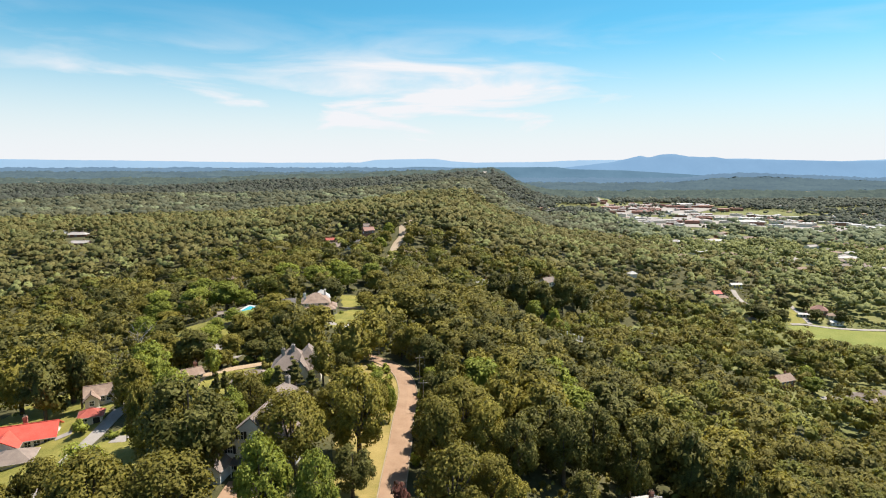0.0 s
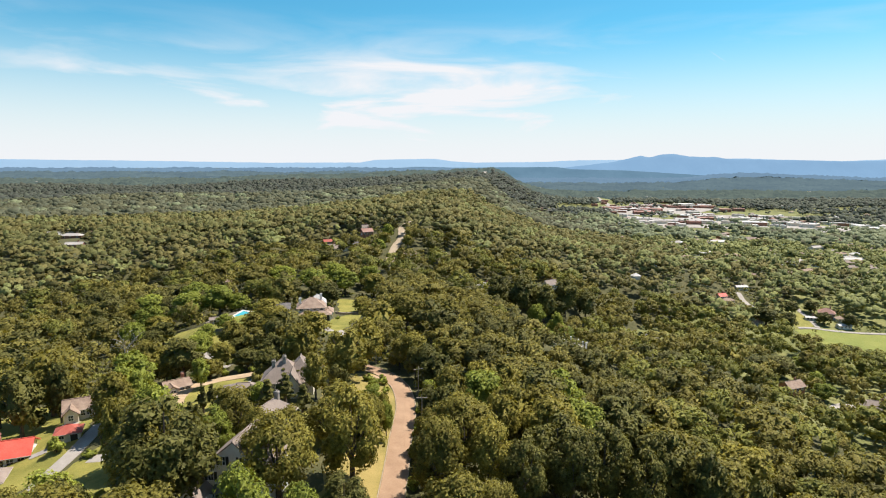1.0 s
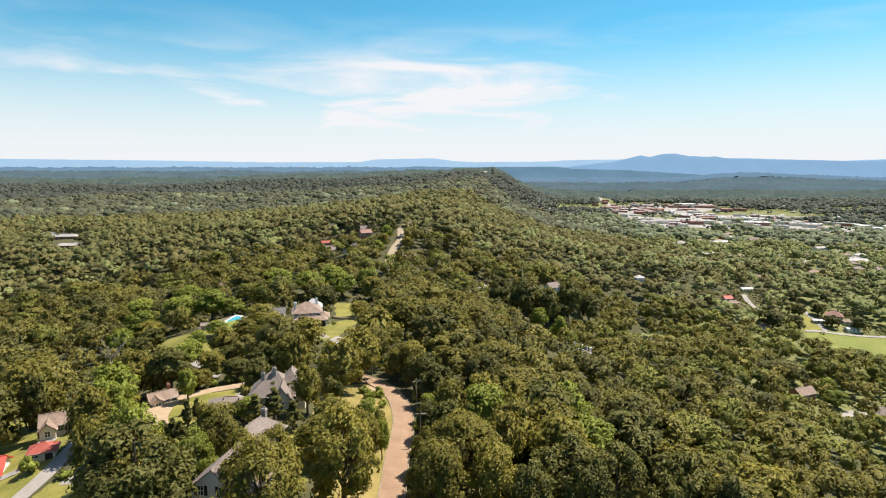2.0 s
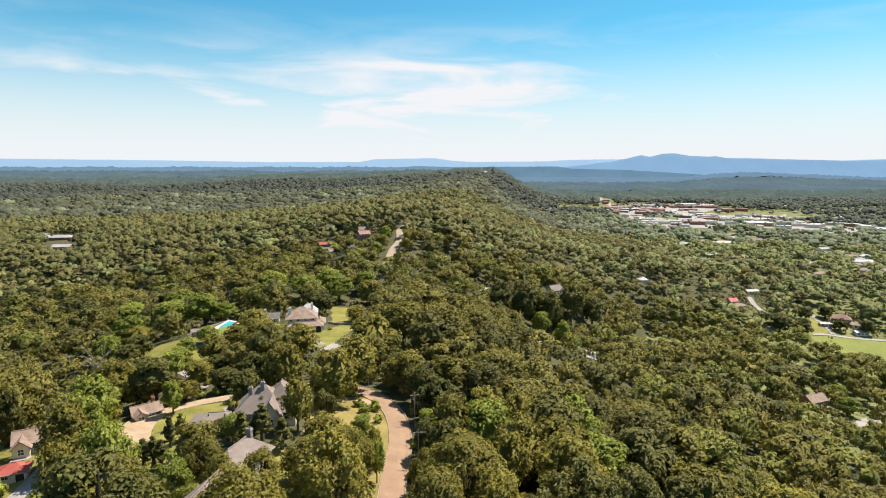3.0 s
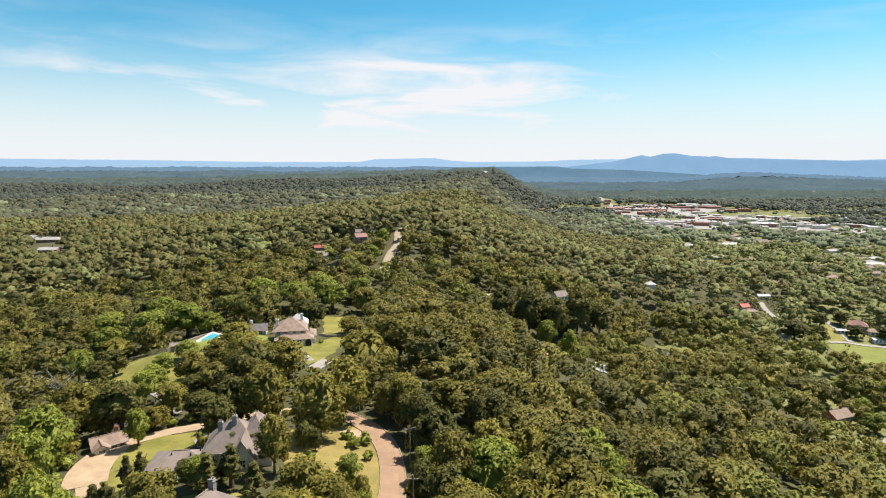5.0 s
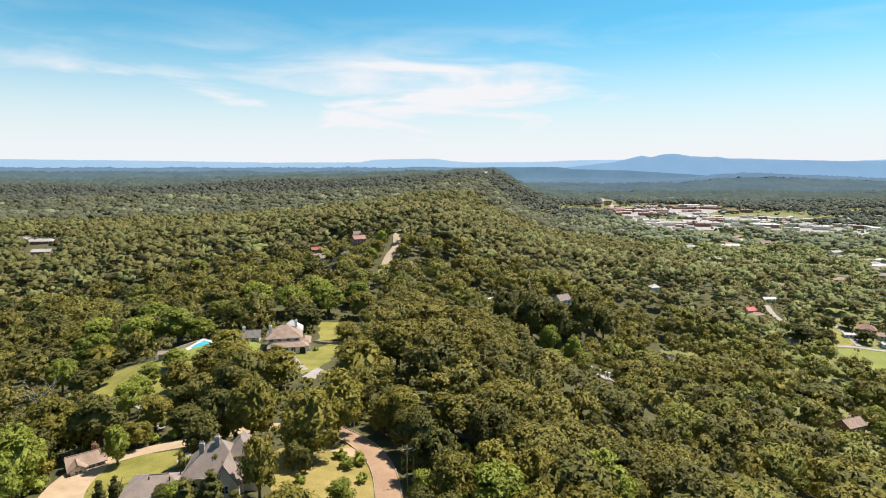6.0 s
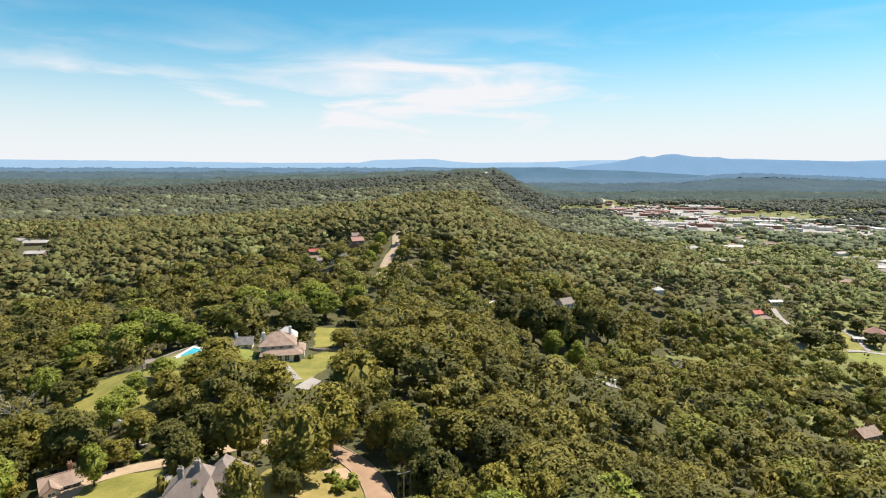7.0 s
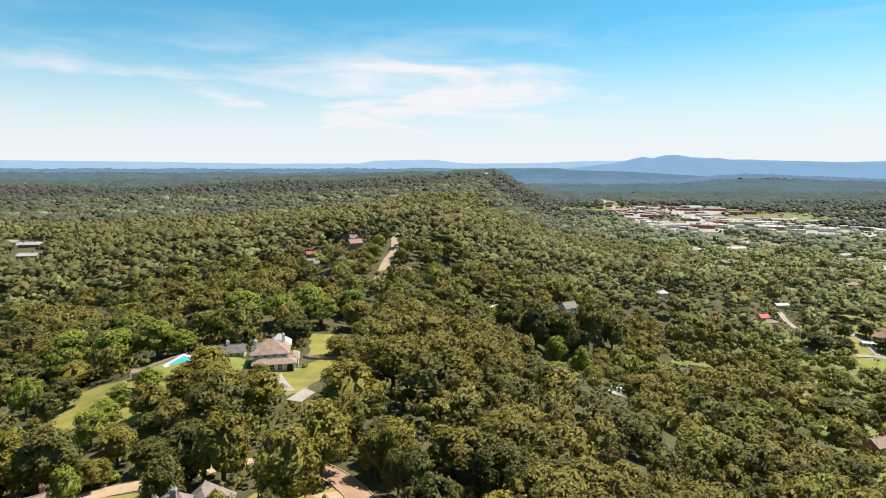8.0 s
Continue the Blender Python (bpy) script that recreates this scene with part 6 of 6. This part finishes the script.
def undergrowth():
    """Low bushes where no tall trees stand: round gardens, along drives and the cleared sight lines."""
    rng = np.random.default_rng(41)
    x, y = scatter(rng, 60, 480, 3.3, 0.80, 60, 520)
    wide = rng.uniform(1.1, 2.7, len(x))
    houses = OPEN[OPEN[:, 2] > 2.3]
    mown = (OPEN[:, 2] < 2.3) | (np.abs(OPEN[:, 2] - 4.5) < 0.1)
    keep = ~near_disc(x, y, OPEN[mown], wide * 0.5) & ~near_disc(x, y, np.array(ROADSIDE), wide * 0.9) & ~near_disc(x, y, houses, wide * 0.3)
    keep &= (x > -130) & (x < 320)
    garden = (x > -128) & (x < 20) & (y < 300)
    keep &= near_sight_line(x, y, wide * 0 + 3) | near_disc(x, y, OPEN, wide * 0 + 6) | garden & ~near_disc(x, y, np.array(PLANTED), wide * 0)
    keep &= rng.uniform(size=len(x)) > 0.15
    x, y, wide = x[keep], y[keep], wide[keep]
    v, f, soft = zip(*[crown_arrays(rng, 2.4, 1.5, 3, 26, 0.42, 0, 0.05, 0.0, 0.9) for _ in range(6)])
    verts, tris, skins, normals, lots, start = [], [], [], [], [], 0
    for i in range(len(x)):
        k = i % 6
        normals.append(soft[k])
        lots.append(np.full(len(v[k]), rng.uniform()))
        g = wide[i] / 1.5
        verts.append(v[k] * [g, g, g * rng.uniform(0.8, 1.4)] + [x[i], y[i], height(x[i], y[i]) - 0.1])
        tris.append(f[k] + start)
        skins.append(np.full(len(f[k]), rng.choice([0, 0, 1, 1, 2])))
        start += len(v[k])
    data = big_mesh("undergrowth", np.concatenate(verts), np.concatenate(tris), WOODS_OLIVE, np.concatenate(normals), np.concatenate(lots))
    data.materials.append(WOODS_GREEN)
    data.materials.append(WOODS_DARK)
    data.polygons.foreach_set("material_index", np.concatenate(skins).astype(np.int32))
    tagged(new("undergrowth", data), "low mixed green bushes and saplings round the gardens", "bushes", kind="stuff")


undergrowth()


# fields and clearings in the far woods: place, half width, half depth
FAR_FIELDS = ((620, 2450, 150, 60), (980, 2250, 120, 45), (1250, 2050, 160, 60), (760, 2050, 70, 40), (1500, 2500, 200, 80), (420, 2700, 90, 60), (1150, 2850, 180, 70),
              (-1150, 1990, 90, 40), (-820, 2100, 80, 40), (-1450, 2250, 140, 60), (-520, 2500, 80, 50), (-980, 2600, 150, 70), (-240, 2080, 50, 40), (1700, 2150, 130, 50), (528, 1985, 30, 130))
for cx, cy, half, deep in FAR_FIELDS[:-1]:
    edge_line = [(cx + half * math.cos(k * 0.628) * rng.uniform(0.75, 1.1), cy + deep * math.sin(k * 0.628) * rng.uniform(0.75, 1.1)) for k in range(10)]
    drape("field", [(float(p), float(q)) for p, q in edge_line], VALLEY, 2.0, "pale open field in the far woods", 40.0)
    for k in range(4):
        town_building(float(cx + rng.uniform(-0.7, 0.7) * half), float(cy + rng.uniform(-0.5, 0.6) * deep), float(rng.uniform(-20, 20)), float(rng.uniform(14, 30)), float(rng.uniform(10, 18)), float(rng.uniform(4, 6)), CREAM, TOWN_ROOF, "pale building on a far field")


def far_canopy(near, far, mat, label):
    """The closed canopy beyond, as one bumpy sheet."""
    bearing = np.radians(np.arange(-43, 43.01, 0.13))
    dist = [near]
    while dist[-1] < far:
        dist.append(dist[-1] * 1.0085)
    d = np.array(dist)[:, None]
    x, y = d * np.tan(bearing)[None], d + 0 * bearing[None] + 20
    rng = np.random.default_rng(8)
    bumps = rng.uniform(-1, 1, x.shape) * 4.5 + 4 * swell(x, y, 23, 3) + 3 * swell(x, y, 9.7, 5)
    strip = np.abs(x - np.interp(y, [1740, 1850, 1980, 2120, 2190], [118, 128, 138, 150, 156])) < 9
    z = ground_height(x, y) + 9 + bumps - 14 * (d < 1880) - 18 * (strip & (y < 2190))
    for cx, cy, half, deep in FAR_FIELDS:
        z = z - 22 * np.clip(1.25 - ((x - cx) / half) ** 2 - ((y - cy) / deep) ** 2, 0, 0.3) / 0.3
    n = x.shape[1]
    i = (np.arange(len(dist) - 1)[:, None] * n + np.arange(n - 1)[None]).ravel()
    tris = np.concatenate([np.stack([i, i + 1, i + n + 1], 1), np.stack([i, i + n + 1, i + n], 1)])
    return tagged(new("backdrop", big_mesh("backdrop", np.stack([x, y, z], -1).reshape(-1, 3), tris, mat)), label, "backdrop", kind="structure")


# haze deepens from sheet to sheet through each material's glow
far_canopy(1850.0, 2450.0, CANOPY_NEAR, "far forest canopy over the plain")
far_canopy(2460.0, 3300.0, CANOPY_MID, "far forest canopy over the plain with haze painted as glow")
far_canopy(3310.0, 4300.0, CANOPY_FAR, "forest canopy reaching to the hills, blue haze painted as glow")

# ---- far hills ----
# crests trace the skyline the camera sees; haze comes from the glow
far_range("backdrop", HAZE_FAR, "far mountain ridges on the horizon, pale blue haze painted as glow", 4690,
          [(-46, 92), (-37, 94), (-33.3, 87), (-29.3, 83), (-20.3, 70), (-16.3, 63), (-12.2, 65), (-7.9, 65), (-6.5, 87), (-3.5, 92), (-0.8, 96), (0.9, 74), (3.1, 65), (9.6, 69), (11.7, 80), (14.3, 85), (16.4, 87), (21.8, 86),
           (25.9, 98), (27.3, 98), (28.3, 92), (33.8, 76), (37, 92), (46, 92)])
far_range("backdrop", HAZE_NEAR, "flat-topped mountain beyond the valley, blue haze painted as glow", 4540,
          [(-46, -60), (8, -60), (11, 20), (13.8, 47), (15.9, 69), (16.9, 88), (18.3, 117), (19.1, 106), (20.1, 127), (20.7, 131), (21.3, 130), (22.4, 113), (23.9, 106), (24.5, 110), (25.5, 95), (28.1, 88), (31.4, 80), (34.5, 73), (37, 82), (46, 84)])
far_range("backdrop", HAZE_MID, "low far ridges, grey-blue haze painted as glow", 4390,
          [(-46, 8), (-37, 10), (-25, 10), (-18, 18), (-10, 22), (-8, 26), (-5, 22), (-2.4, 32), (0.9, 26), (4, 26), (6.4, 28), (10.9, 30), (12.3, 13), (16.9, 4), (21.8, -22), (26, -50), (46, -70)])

# ---- utility poles and cables along the road ----
def pole(x, y, tall, rz):
    p = anchor("utility_pole", x, y, height(x, y), rz, "weathered wooden utility pole with a crossarm", "utility pole", "utility poles along the road")
    bm = bmesh.new()
    tube(bm, (0, 0, -0.5), (0, 0, tall), 0.13, 0.08, 9)
    part("pole", bm, POLE_WOOD, p)
    bm = bmesh.new()
    box(bm, -1.2, -0.06, tall - 0.75, 1.2, 0.06, tall - 0.6, 0.01)
    part("crossarm", bm, POLE_WOOD, p)
    for k in (-1.05, -0.35, 0.35, 1.05):
        bm = bmesh.new()
        tube(bm, (k, 0, tall - 0.6), (k, 0, tall - 0.42), 0.05, 0.04, 7)
        part("insulator", bm, KERB, p)
    return Vector((x, y, height(x, y) + tall - 0.42))


def cable(a, b, sag):
    curve = bpy.data.curves.new("cable", "CURVE")
    curve.dimensions, curve.bevel_depth, curve.bevel_resolution = "3D", 0.014, 1
    line = curve.splines.new("POLY")
    line.points.add(12)
    for i, pt in enumerate(line.points):
        t = i / 12
        q = a.lerp(b, t)
        pt.co = (q.x, q.y, q.z - sag * 4 * t * (1 - t), 1)
    curve.materials.append(WIRE)
    tagged(new("cable", curve), "thin black overhead cable between poles", "cable", "overhead cables")


west = [pole(-194, 300, 15, -30), pole(-192, 233, 15, -30)]
for off in (-1.05, 1.05):
    cable(west[0] + Vector((off, 0, 0)), west[1] + Vector((off, 0, 0)), 1.2)
tops = [pole(-4.6, 131, 8.0, 5), pole(-6.2, 150, 8.0, 25), pole(-20, 177, 8.5, 50)]
for a, b in zip(tops, tops[1:]):
    for off in (-1.05, 1.05):
        cable(a + Vector((off, 0, 0)), b + Vector((off, 0, 0)), 0.7)
